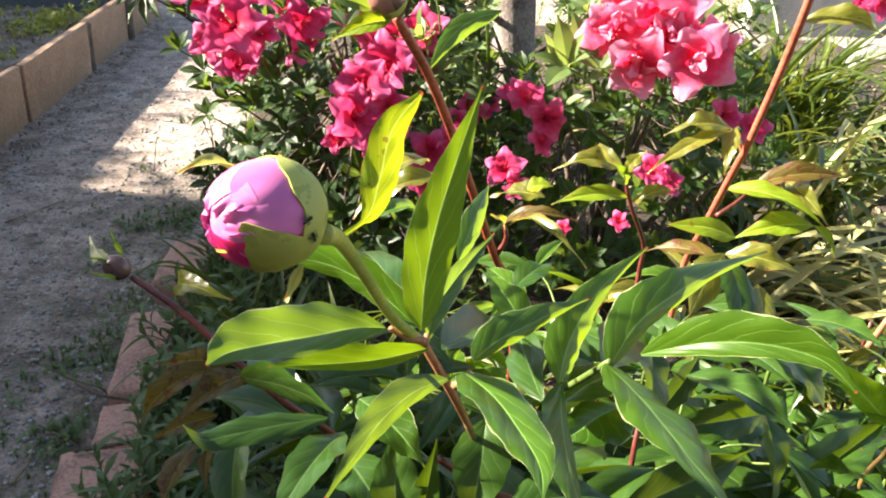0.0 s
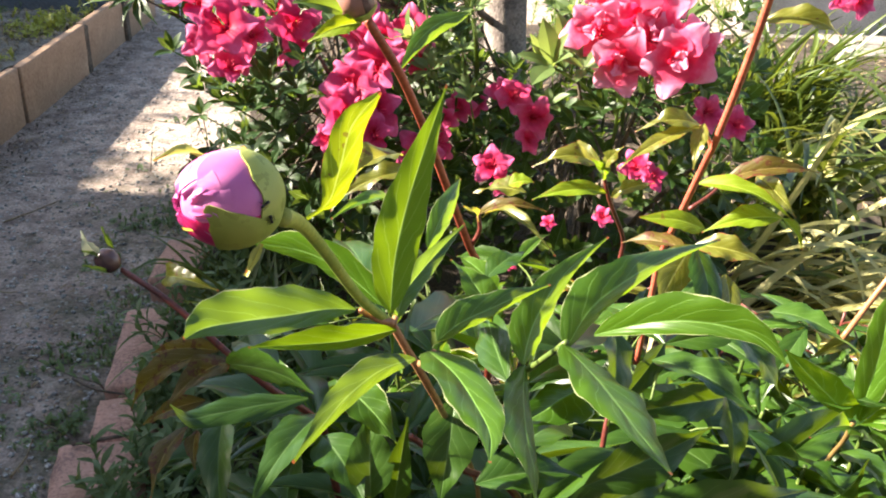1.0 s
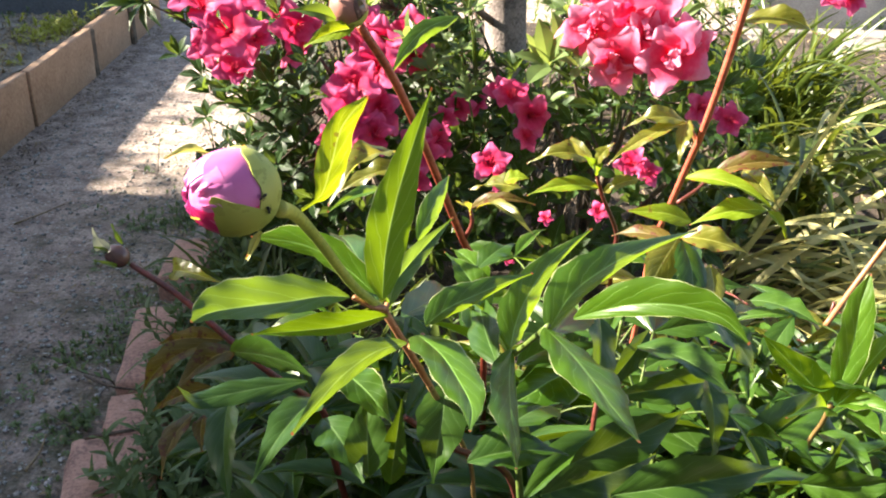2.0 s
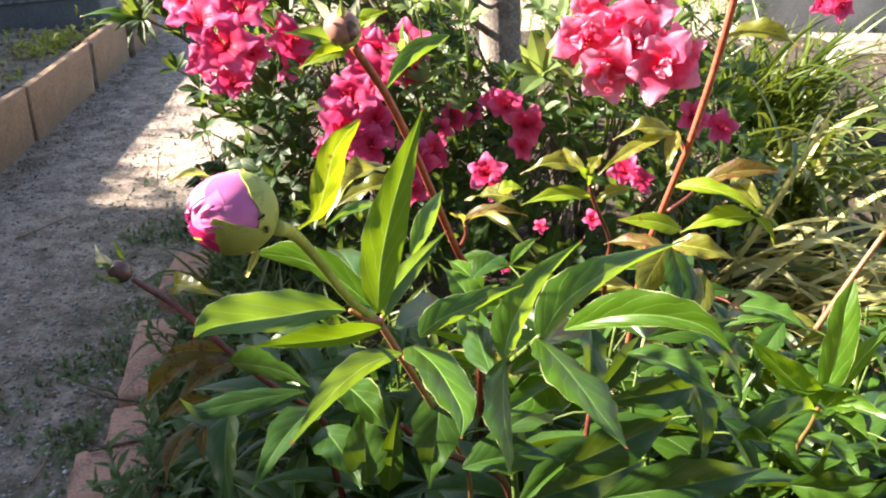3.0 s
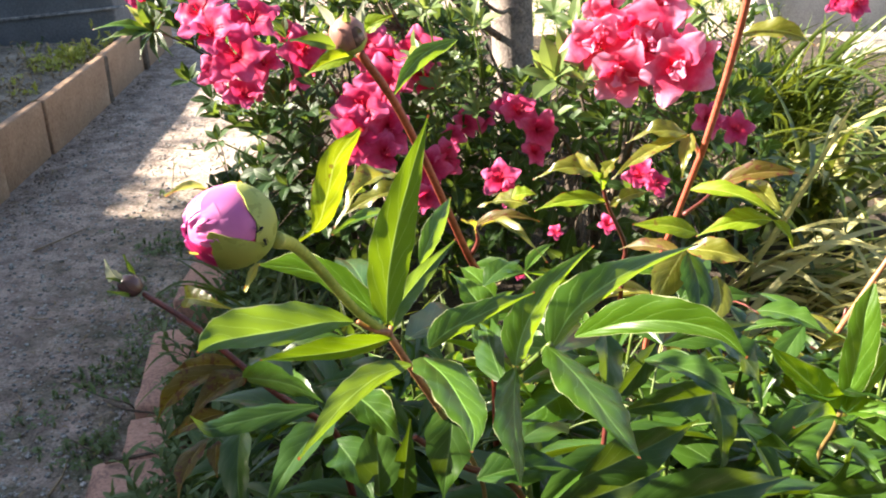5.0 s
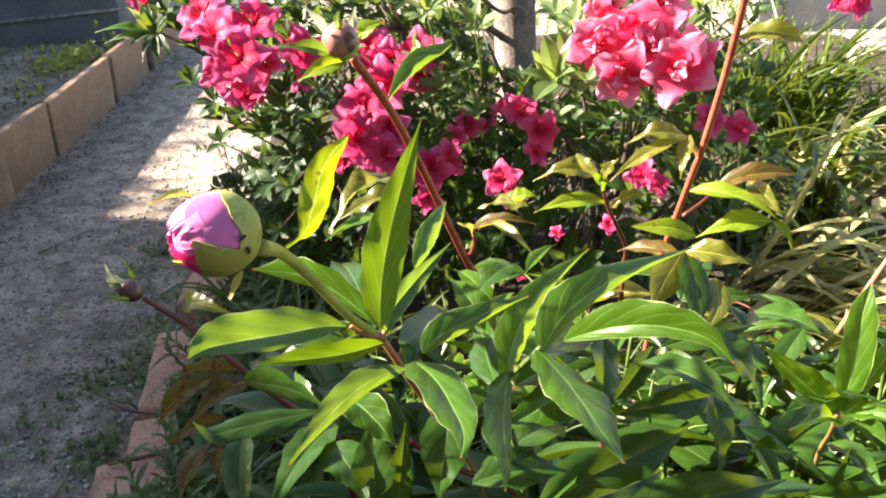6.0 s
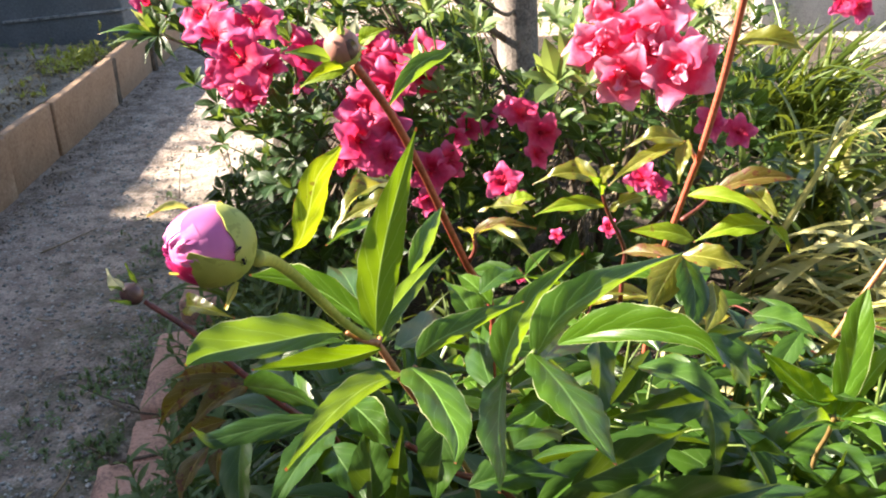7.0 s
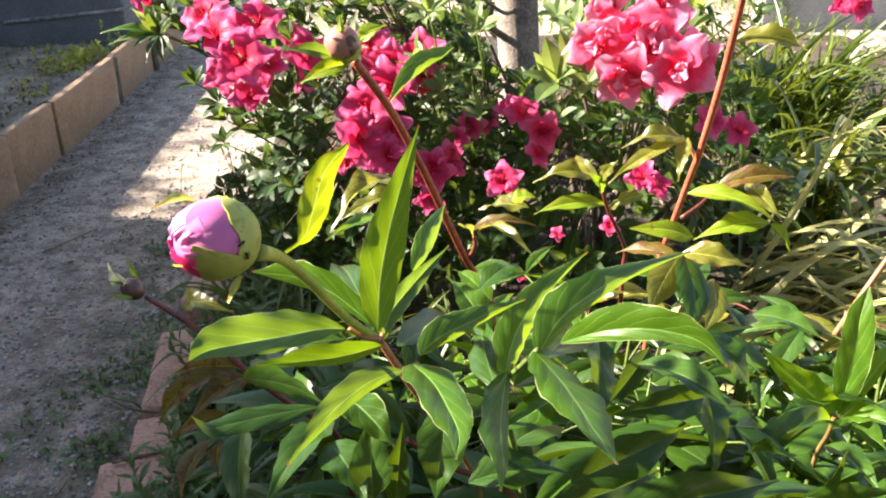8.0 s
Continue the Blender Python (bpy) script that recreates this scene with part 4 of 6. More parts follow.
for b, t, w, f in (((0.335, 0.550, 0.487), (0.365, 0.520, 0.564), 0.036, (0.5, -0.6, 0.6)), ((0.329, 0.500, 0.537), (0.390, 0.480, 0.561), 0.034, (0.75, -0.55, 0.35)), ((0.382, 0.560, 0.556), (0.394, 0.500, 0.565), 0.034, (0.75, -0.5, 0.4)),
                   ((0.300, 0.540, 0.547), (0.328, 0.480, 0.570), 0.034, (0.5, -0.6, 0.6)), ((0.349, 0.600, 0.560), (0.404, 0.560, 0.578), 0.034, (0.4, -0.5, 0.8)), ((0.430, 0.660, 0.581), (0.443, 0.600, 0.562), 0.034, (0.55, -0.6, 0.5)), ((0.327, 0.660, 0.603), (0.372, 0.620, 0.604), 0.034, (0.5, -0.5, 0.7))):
    leaf(edge, b, t, w, f, SHADED, 0.1, 20, nv=16)

# lower leaves of the clump; the upper leaves' shade is put into their green
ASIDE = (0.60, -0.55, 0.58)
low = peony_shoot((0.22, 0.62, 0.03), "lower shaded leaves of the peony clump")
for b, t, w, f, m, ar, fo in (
        ((0.213, 0.580, 0.600), (0.275, 0.520, 0.597), 0.038, ASIDE, SHADED, 0.1, 22), ((0.284, 0.600, 0.555), (0.185, 0.560, 0.562), 0.030, ASIDE, SHADED, 0.08, 24),
        ((0.148, 0.460, 0.578), (0.237, 0.500, 0.600), 0.034, ASIDE, SHADED, 0.06, 16), ((0.171, 0.430, 0.578), (0.293, 0.460, 0.583), 0.040, ASIDE, SHADED, 0.1, 24),
        ((0.129, 0.460, 0.549), (0.226, 0.520, 0.541), 0.036, ASIDE, SHADED, 0.1, 12), ((0.025, 0.450, 0.563), (0.033, 0.440, 0.643), 0.020, FACE, SHADED, 0.05, 24),
        ((0.012, 0.430, 0.586), (0.008, 0.460, 0.633), 0.030, FACE, SHADED, 0.05, 18), ((0.061, 0.460, 0.643), (0.054, 0.420, 0.591), 0.034, FACE, SHADED, 0.06, 14)):
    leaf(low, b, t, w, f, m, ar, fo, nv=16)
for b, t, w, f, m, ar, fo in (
        ((-0.015, 0.480, 0.637), (0.028, 0.440, 0.621), 0.030, UP, GREEN, 0.1, 10), ((-0.023, 0.470, 0.601), (0.010, 0.420, 0.590), 0.034, (0.45, -0.7, 0.5), SHADED, 0.08, 12),
        ((0.174, 0.550, 0.644), (0.167, 0.500, 0.597), 0.034, ASIDE, SHADED, 0.06, 14), ((0.226, 0.600, 0.603), (0.181, 0.560, 0.563), 0.022, ASIDE, SHADED, 0.06, 18),
        ((0.241, 0.520, 0.667), (0.281, 0.500, 0.629), 0.030, ASIDE, SHADED, 0.08, 12), ((0.262, 0.550, 0.593), (0.260, 0.500, 0.546), 0.034, ASIDE, SHADED, 0.08, 12),
        ((0.103, 0.460, 0.607), (0.152, 0.540, 0.566), 0.034, UP, SHADED, 0.08, 10), ((0.076, 0.440, 0.593), (0.147, 0.460, 0.588), 0.036, UP, SHADED, 0.1, 22)):
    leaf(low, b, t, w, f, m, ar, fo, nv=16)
stalk(low, "leaf_stalk", (tuple(low.location), (0.108, 0.480, 0.549), (0.065, 0.460, 0.589), (0.034, 0.450, 0.620)), (0.004, 0.003, 0.0028, 0.0022), STEM_RED, 7, 6)
stalk(low, "leaf_stalk", (tuple(low.location), (0.191, 0.600, 0.497), (0.198, 0.620, 0.543)), (0.004, 0.003, 0.0022), STEM_RED, 7, 6)


# the rest of the clump: more shoots with leaves of three to five leaflets
kr = random.Random(77)
LEAFLETS = []
for k in range(10):
    form = blade_form((0.10, 0, 0), (0, 0, 1), 0.027 + 0.0015 * (k % 4), 0.06 + 0.02 * (k % 3), (34, 24, 40, 18)[k % 4], 0.03, kr.uniform(0.0, 0.15), nu=3, nv=12, seed=100 + k, stalk=0.04)
    # the second skin carries painted shade in its green
    LEAFLETS.append([form.mesh("leaf", m) for m in (GREEN, SHADED, OLIVE)])


def clump_shoot(at, top, count, tint, label, reach=0.11, size=1.0):
    """An upright stem whose leaves spread round its upper half."""
    shoot = peony_shoot(at, label)
    foot = Vector(at)
    tip = Vector((at[0] + kr.gauss(0, 0.03), at[1] + kr.gauss(0, 0.03), top))
    stalk(shoot, "stem", (tuple(foot), tuple(foot.lerp(tip, 0.5) + Vector((kr.gauss(0, 0.01), kr.gauss(0, 0.01), 0))), tuple(tip)), (0.0034, 0.0028, 0.002), STEM_RED if tint == 2 else STEM_LEAFY, 7, 4)
    for k in range(count):
        a = k * 2.4 + kr.uniform(-0.4, 0.4)
        foot_v = kr.uniform(0.45, 1.0)
        p0 = foot.lerp(tip, foot_v)
        out = Vector((math.cos(a), math.sin(a), 0))
        p1 = p0 + out * reach * kr.uniform(0.4, 1.0) + Vector((0, 0, kr.uniform(0.0, 0.05)))
        stalk(shoot, "leaf_stalk", (tuple(p0), tuple(p0.lerp(p1, 0.5) + Vector((0, 0, 0.012))), tuple(p1)), (0.0015, 0.0012, 0.0010), STEM_RED if tint == 2 else STEM_LEAFY, 5, 3)
        n = kr.choice((3, 3, 4, 5))
        for j in range(n):
            spread = radians((j - (n - 1) / 2) * 50 + kr.uniform(-12, 12))
            ob = part("leaf", kr.choice(LEAFLETS)[tint if kr.random() < (0.88 if tint == 1 else 0.6) else kr.randrange(2)], shoot)
            ob.matrix_basis = Matrix.Translation(p1 - shoot.location) @ Matrix.Rotation(a + spread, 4, "Z") @ Matrix.Rotation(radians(kr.uniform(-15, 38)), 4, "Y") @ Matrix.Rotation(radians(kr.gauss(0, 25)), 4, "X") @ Matrix.Scale(size * kr.uniform(0.75, 1.15), 4)
    return shoot


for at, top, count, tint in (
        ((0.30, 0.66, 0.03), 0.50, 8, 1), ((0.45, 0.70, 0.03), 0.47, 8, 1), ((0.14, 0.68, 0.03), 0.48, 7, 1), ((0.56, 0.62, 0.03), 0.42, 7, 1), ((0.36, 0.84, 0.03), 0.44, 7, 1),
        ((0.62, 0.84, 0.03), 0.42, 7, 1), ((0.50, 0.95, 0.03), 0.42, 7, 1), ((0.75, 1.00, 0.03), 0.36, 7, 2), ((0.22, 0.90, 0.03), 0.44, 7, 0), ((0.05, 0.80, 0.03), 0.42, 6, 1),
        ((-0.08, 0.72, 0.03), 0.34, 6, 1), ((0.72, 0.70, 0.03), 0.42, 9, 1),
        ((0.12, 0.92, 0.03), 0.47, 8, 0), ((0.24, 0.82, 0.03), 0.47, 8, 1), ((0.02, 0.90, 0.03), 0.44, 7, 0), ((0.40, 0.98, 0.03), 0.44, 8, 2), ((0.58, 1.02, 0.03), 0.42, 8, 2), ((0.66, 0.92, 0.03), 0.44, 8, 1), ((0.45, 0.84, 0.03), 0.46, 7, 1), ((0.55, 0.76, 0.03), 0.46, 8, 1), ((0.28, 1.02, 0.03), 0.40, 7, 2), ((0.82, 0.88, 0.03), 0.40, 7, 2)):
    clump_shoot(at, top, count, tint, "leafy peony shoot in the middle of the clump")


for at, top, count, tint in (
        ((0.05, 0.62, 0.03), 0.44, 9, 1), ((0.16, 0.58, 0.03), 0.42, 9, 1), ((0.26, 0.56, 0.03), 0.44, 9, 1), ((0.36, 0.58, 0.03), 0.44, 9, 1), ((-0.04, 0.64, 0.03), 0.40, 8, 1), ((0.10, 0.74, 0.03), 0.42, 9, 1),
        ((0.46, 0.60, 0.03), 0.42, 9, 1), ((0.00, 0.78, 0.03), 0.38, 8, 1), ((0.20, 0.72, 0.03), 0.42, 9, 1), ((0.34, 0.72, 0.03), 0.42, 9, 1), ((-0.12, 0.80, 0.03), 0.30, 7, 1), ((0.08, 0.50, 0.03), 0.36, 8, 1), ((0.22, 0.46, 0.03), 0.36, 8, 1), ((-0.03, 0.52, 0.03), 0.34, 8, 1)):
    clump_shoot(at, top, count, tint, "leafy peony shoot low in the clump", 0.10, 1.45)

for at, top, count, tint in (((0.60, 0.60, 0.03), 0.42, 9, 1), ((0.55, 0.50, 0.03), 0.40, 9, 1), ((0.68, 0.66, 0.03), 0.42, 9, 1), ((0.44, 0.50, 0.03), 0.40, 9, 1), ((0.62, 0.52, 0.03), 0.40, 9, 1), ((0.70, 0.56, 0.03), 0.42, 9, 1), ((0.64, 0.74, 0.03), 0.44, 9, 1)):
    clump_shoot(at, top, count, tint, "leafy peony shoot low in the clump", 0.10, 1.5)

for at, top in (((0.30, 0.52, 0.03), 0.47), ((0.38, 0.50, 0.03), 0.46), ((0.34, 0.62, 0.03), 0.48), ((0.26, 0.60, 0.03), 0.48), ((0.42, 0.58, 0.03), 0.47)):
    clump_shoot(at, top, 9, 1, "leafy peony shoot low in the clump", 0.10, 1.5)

# ants on the opening bud
def ant(theta, phi, turn):
    body = thing("ant", (0, 0, 0), "tiny black ant on the pink bud", "ant", "ants on the bud")
    for nm, x, r in (("abdomen", -0.0011, 0.00062), ("thorax", 0.0, 0.00038), ("head", 0.0009, 0.00045)):
        form = Build()
        form.grid([[(x + r * 1.5 * math.cos(t), r * math.sin(t) * math.cos(f), 0.0006 + r * math.sin(t) * math.sin(f)) for f in (k * 1.0472 for k in range(6))] for t in (0.05, 0.8, 1.57, 2.3, 3.09)], None, True)
        part(nm, form.mesh(nm, ANTBLACK), body)
    for side in (-1, 1):
        for k in (-1, 0, 1):
            form = Build()
            form.tube([(0, 0, 0), (0.0003 * k, side * 0.0007, 0.0004), (0.0007 * k, side * 0.0013, -0.0006)], (0.00009, 0.00008, 0.00006), 4)
            part("leg", form.mesh("leg", ANTBLACK), body, (0.0003 * k, side * 0.0002, 0.0006))
    th, f = radians(theta), radians(phi)
    out = Vector((math.sin(th) * math.cos(f), math.sin(th) * math.sin(f), math.cos(th)))
    local = Matrix.Translation(Vector((out.x * 0.93, out.y * 0.93, out.z)) * R * 1.085) @ out.to_track_quat("Z", "X").to_matrix().to_4x4() @ Matrix.Rotation(turn, 4, "Z")
    body.matrix_basis = Matrix.Translation(main.location) @ bud.matrix_basis @ local
    return body


ANTS = [ant(97, 68, 0.4), ant(106, 48, 2.0), ant(166, 70, 0.9)]



# ---- azaleas ----
def small_leaf(length, width, fold, arch, seed, nv=5):
    return blade_form((length, 0, 0), (0, 0, 1), width, arch, fold, 0.03, nu=1, nv=nv, seed=seed, belly=0.5, point=1.0)


def whorl(rng, n, length, rise):
    """A rosette of small leaves round a twig's end, facing z."""
    build = Build()
    for k in range(n):
        l = length * rng.uniform(0.65, 1.1)
        m = Matrix.Rotation(2 * math.pi * (k + rng.uniform(-0.3, 0.3)) / n, 4, "Z") @ Matrix.Rotation(-radians(rise + rng.uniform(-22, 22)), 4, "Y")
        build.add(small_leaf(l, l * rng.uniform(0.40, 0.50), 16, 0.07, rng.random()), m @ Matrix.Translation((0.003, 0, 0)))
    return build


def aim(direction, spin):
    return Vector(direction).to_track_quat("Z", "Y").to_matrix().to_4x4() @ Matrix.Rotation(spin, 4, "Z")


wr = random.Random(5)
WHORLS = [whorl(wr, wr.choice((5, 5, 6)), 0.054, rise) for rise in (15, 25, 35, 45, 20, 30)]


def petal_form(seed, ruffle):
    """A petal of a funnel flower: narrow in the tube, broad at two thirds, drawn out to a point that rolls back."""
    rng = random.Random(seed)
    p = [rng.uniform(0, 6.28) for _ in range(4)]
    build = Build()
    rows = []
    uvs = []
    for i in range(13):
        v = i / 12
        r = 0.004 + 0.010 * v + 0.036 * v ** 2.2
        w = 0.0030 + 0.0160 * math.sin(math.pi * 0.965 * v ** 1.45) ** 0.70
        z = 0.040 * v ** 0.8 - 0.017 * v ** 3
        row, uvr = [], []
        for j in range(-4, 5):
            u = j / 4
            keel = -0.0035 * (1 - abs(u)) ** 2 * v
            row.append((r - 0.004 * u * u * v, u * w * (1 + 0.06 * math.sin(19 * v + p[3])), z + keel + 0.006 * u * u * (1 - 1.9 * v) + ruffle * v * v * abs(u) * (math.sin(9 * v + p[0] + (2 if u > 0 else 0)) + 0.8 * math.sin(21 * v + p[1 if u > 0 else 2]))))
            uvr.append((0.5 + 0.5 * u, v))
        rows.append(row)
        uvs.append(uvr)
    build.grid(rows, uvs)
    return build


PETALS = [petal_form(k, 0.0056).mesh("petal", BLOOM) for k in range(3)]
PETALS_PALE = [petal_form(k + 9, 0.0066).mesh("petal", BLOOM_PALE) for k in range(3)]
tb = Build()
tb.tube([(0, 0, -0.020), (0, 0, -0.006), (0, 0, 0.004)], (0.0025, 0.004, 0.0065), 8)
THROAT = tb.mesh("flower", BLOOM)
sb = Build()
sb.tube([(0, 0, 0), (0.003, 0, 0.016), (0.008, 0, 0.033)], (0.0005, 0.0005, 0.0007), 5)
STAMEN = sb.mesh("stamen", BLOOM_PALE)
fr = random.Random(27)


def flower(bush, at, facing, size, pale=False):
    ob = part("flower", THROAT, bush)
    d = Vector(facing) + Vector([fr.uniform(-0.5, 0.5) for _ in range(3)])
    ob.matrix_basis = Matrix.Translation(Vector(at) - bush.location) @ aim(d, fr.uniform(0, 6.28)) @ Matrix.Scale(1.06 * size, 4)
    for k in range(5):
        p = part("petal", (PETALS_PALE if pale else PETALS)[(k * 2 + fr.randrange(3)) % 3], ob)
        p.matrix_basis = Matrix.Rotation(2 * math.pi * k / 5 + fr.uniform(-0.1, 0.1), 4, "Z") @ Matrix.Rotation(radians(fr.uniform(-16, 22)), 4, "Y") @ Matrix.Rotation(radians(fr.uniform(-14, 14)), 4, "X") @ Matrix.Scale(fr.uniform(0.88, 1.12), 4)
    for k in range(3 if pale else 0):
        p = part("petal", PETALS_PALE[k], ob)
        p.matrix_basis = Matrix.Rotation(2.09 * k + fr.uniform(-0.4, 0.4), 4, "Z") @ Matrix.Rotation(radians(fr.uniform(-52, -30)), 4, "Y") @ Matrix.Rotation(radians(fr.uniform(-30, 30)), 4, "X") @ Matrix.Diagonal((0.72, 0.45, 0.85, 1.0))
    for k in range(5):
        part("stamen", STAMEN, ob).matrix_basis = Matrix.Rotation(1.257 * k + fr.uniform(-0.4, 0.4), 4, "Z") @ Matrix.Scale(fr.uniform(0.8, 1.15), 4)


def azalea(at, radii, count, seed, label, gap=0.0, low=0.12, notch=None):
    """Limbs from one foot, twigs, and rosettes of leaves in a rounded, uneven crown."""
    rng = random.Random(seed)
    bush = thing("azalea_bush", (at[0], at[1], 0.02), label, "azalea", "azalea bushes")
    wood, leaves = Build(), Build()
    limbs = []
    for k in range(11):
        a = 2 * math.pi * k / 11 + rng.uniform(-0.2, 0.2)
        f = rng.uniform(0.45, 0.95)
        end = Vector((math.cos(a) * radii[0] * f, math.sin(a) * radii[1] * f, at[2] + radii[2] * rng.uniform(0.1, 0.75)))
        path = spline((Vector((math.cos(a) * 0.03, math.sin(a) * 0.03, 0)), end * 0.5 + Vector((0, 0, 0.03)) + Vector([rng.uniform(-0.04, 0.04) for _ in range(3)]), end), 5)
        wood.tube(path, [0.010 - 0.007 * i / (len(path) - 1) for i in range(len(path))], 6)
        limbs += path
    for _ in range(count):
        while True:
            p = Vector([rng.uniform(-1, 1) for _ in range(3)])
            if 0.45 < p.length < 1.0 and p.z > -0.85:
                break
        lump = 1 + 0.22 * noise.noise((p.x * 2.3 + seed, p.y * 2.3, p.z * 2.3))
        q = Vector((p.x * radii[0], p.y * radii[1], p.z * radii[2])) * lump + Vector((0, 0, at[2]))
        if q.z < low or noise.noise((q.x * 7 + seed, q.y * 7, q.z * 7)) < gap - 0.45:
            continue
        if notch and abs(q.x + at[0] - notch[0]) < notch[1] and q.z > notch[2]:
            continue
        near = min(limbs, key=lambda c: (c - q).length_squared)
        wood.tube([near, (near + q) / 2 + Vector((0, 0, -0.012)), q], (0.0022, 0.0016, 0.0012), 4)
        d = Vector((p.x, p.y - 0.15, p.z + 0.75)).normalized()
        leaves.add(WHORLS[rng.randrange(6)], Matrix.Translation(q) @ aim(d, rng.uniform(0, 6.28)) @ Matrix.Scale(rng.uniform(0.75, 1.2), 4))
    part("wood", wood.mesh("wood", TWIG), bush)
    tagged(part("leaves", leaves.mesh("leaves", AZALEA), bush), kind="stuff")
    return bush


left_bush = azalea((-0.14, 1.86, 0.34), (0.34, 0.42, 0.44), 600, 3, "azalea bush with deep pink flowers and small dark leaves", notch=(0.20, 0.10, 0.46))
right_bush = azalea((0.36, 1.80, 0.32), (0.36, 0.38, 0.42), 470, 8, "azalea bush with bright pink ruffled flowers", 0.1, notch=(0.20, 0.10, 0.46))
azalea((-0.25, 2.95, 0.34), (0.60, 0.40, 0.42), 420, 12, "azalea bush with grey-green leaves behind the pink ones", 0.15)
azalea((0.72, 3.1, 0.24), (0.42, 0.36, 0.30), 260, 19, "low grey-green azalea bush behind the strap-leaved clumps", 0.1)

C1 = (-0.15, -0.85, 0.45)
for at, size in (((-0.388, 1.550, 0.657), 1.15), ((-0.332, 1.500, 0.633), 1.1), ((-0.321, 1.580, 0.677), 1.0), ((-0.426, 1.620, 0.685), 0.95), ((-0.372, 1.520, 0.597), 0.8), ((-0.302, 1.560, 0.608), 0.75), ((-0.329, 1.500, 0.561), 0.8), ((-0.309, 1.550, 0.563), 0.6),
                 ((-0.234, 1.600, 0.626), 0.9), ((-0.223, 1.580, 0.577), 0.7), ((-0.265, 1.660, 0.640), 0.65), ((-0.577, 1.750, 0.689), 0.7)):
    flower(left_bush, at, C1, size)
for at, size in (((-0.122, 1.600, 0.626), 1.0), ((-0.067, 1.580, 0.615), 1.1), ((-0.021, 1.600, 0.616), 1.0), ((-0.074, 1.520, 0.572), 1.1), ((-0.112, 1.480, 0.547), 1.0), ((-0.130, 1.450, 0.504), 1.05), ((-0.071, 1.470, 0.513), 0.95), ((-0.075, 1.440, 0.476), 0.8),
                 ((0.001, 1.580, 0.573), 0.8), ((-0.151, 1.440, 0.470), 0.6), ((0.005, 1.460, 0.447), 0.8), ((0.030, 1.480, 0.457), 0.7), ((-0.004, 1.420, 0.408), 0.6)):
    flower(left_bush, at, (0.0, -0.9, 0.4), size)
for at, size in (((0.290, 1.460, 0.668), 1.2), ((0.328, 1.440, 0.634), 1.3), ((0.361, 1.470, 0.695), 1.3), ((0.317, 1.500, 0.708), 1.0), ((0.391, 1.520, 0.723), 1.0), ((0.296, 1.540, 0.725), 0.9), ((0.375, 1.450, 0.661), 1.0), ((0.418, 1.420, 0.640), 1.3), ((0.406, 1.460, 0.654), 1.0), ((0.449, 1.460, 0.649), 0.9), ((0.436, 1.560, 0.702), 0.6), ((0.338, 1.470, 0.680), 0.9)):
    flower(right_bush, at, (0.05, -0.92, 0.3), size, True)
for at, size in (((0.164, 1.530, 0.523), 0.95), ((0.201, 1.520, 0.499), 1.0), ((0.191, 1.500, 0.462), 0.7), ((0.155, 1.560, 0.535), 0.8), ((0.071, 1.560, 0.497), 0.75), ((0.108, 1.580, 0.496), 0.6), ((0.045, 1.520, 0.487), 0.6), ((0.132, 1.420, 0.436), 0.85), ((0.147, 1.400, 0.418), 0.6),
                 ((0.476, 1.420, 0.552), 0.8), ((0.537, 1.440, 0.526), 0.75), ((0.358, 1.340, 0.479), 0.7), ((0.379, 1.320, 0.467), 0.6), ((0.293, 1.220, 0.439), 0.42), ((0.151, 1.120, 0.404), 0.24), ((0.211, 1.220, 0.424), 0.32), ((0.766, 1.600, 0.713), 0.8), ((0.747, 1.620, 0.722), 0.7)):
    flower(right_bush, at, (0.0, -0.9, 0.4), 0.82 * size)

# leafy twigs standing out from the left bush
for p, s in (((-0.530, 1.720, 0.672), 1.3), ((-0.497, 1.750, 0.683), 1.3), ((-0.499, 1.700, 0.642), 1.2), ((-0.464, 1.680, 0.608), 1.1), ((-0.539, 1.700, 0.642), 1.2), ((-0.463, 1.620, 0.560), 1.0), ((-0.405, 1.560, 0.538), 1.1), ((-0.390, 1.550, 0.508), 1.0), ((-0.353, 1.520, 0.528), 1.1),
             ((-0.454, 1.750, 0.689), 1.2), ((-0.411, 1.750, 0.687), 1.2), ((-0.302, 1.720, 0.683), 1.2), ((-0.268, 1.520, 0.534), 1.1), ((-0.251, 1.500, 0.508), 1.1), ((-0.409, 1.580, 0.453), 0.9), ((-0.309, 1.520, 0.496), 1.0)):
    tip = Build()
    tip.add(WHORLS[wr.randrange(6)], aim((wr.uniform(-0.6, 0.2), -0.5, 0.7), wr.uniform(0, 6)) @ Matrix.Scale(0.9 * s, 4))
    tip.tube([Vector((0, 0, 0)), Vector((0.05, 0.03, -0.04)), Vector((0.14, 0.08, -0.12))], (0.0014, 0.0018, 0.0026), 5)
    part("leaf_rosette", tip.mesh("leaf_rosette", AZALEA), left_bush, Vector(p) - left_bush.location)

# a shoot of long leaves reaching over the edging
KNOT = Vector((-0.505, 1.579, 0.664))
stalk(left_bush, "twig", (tuple(KNOT), (-0.476, 1.640, 0.632), (-0.40, 1.74, 0.56)), (0.0016, 0.0022, 0.003), TWIG, 6, 4)
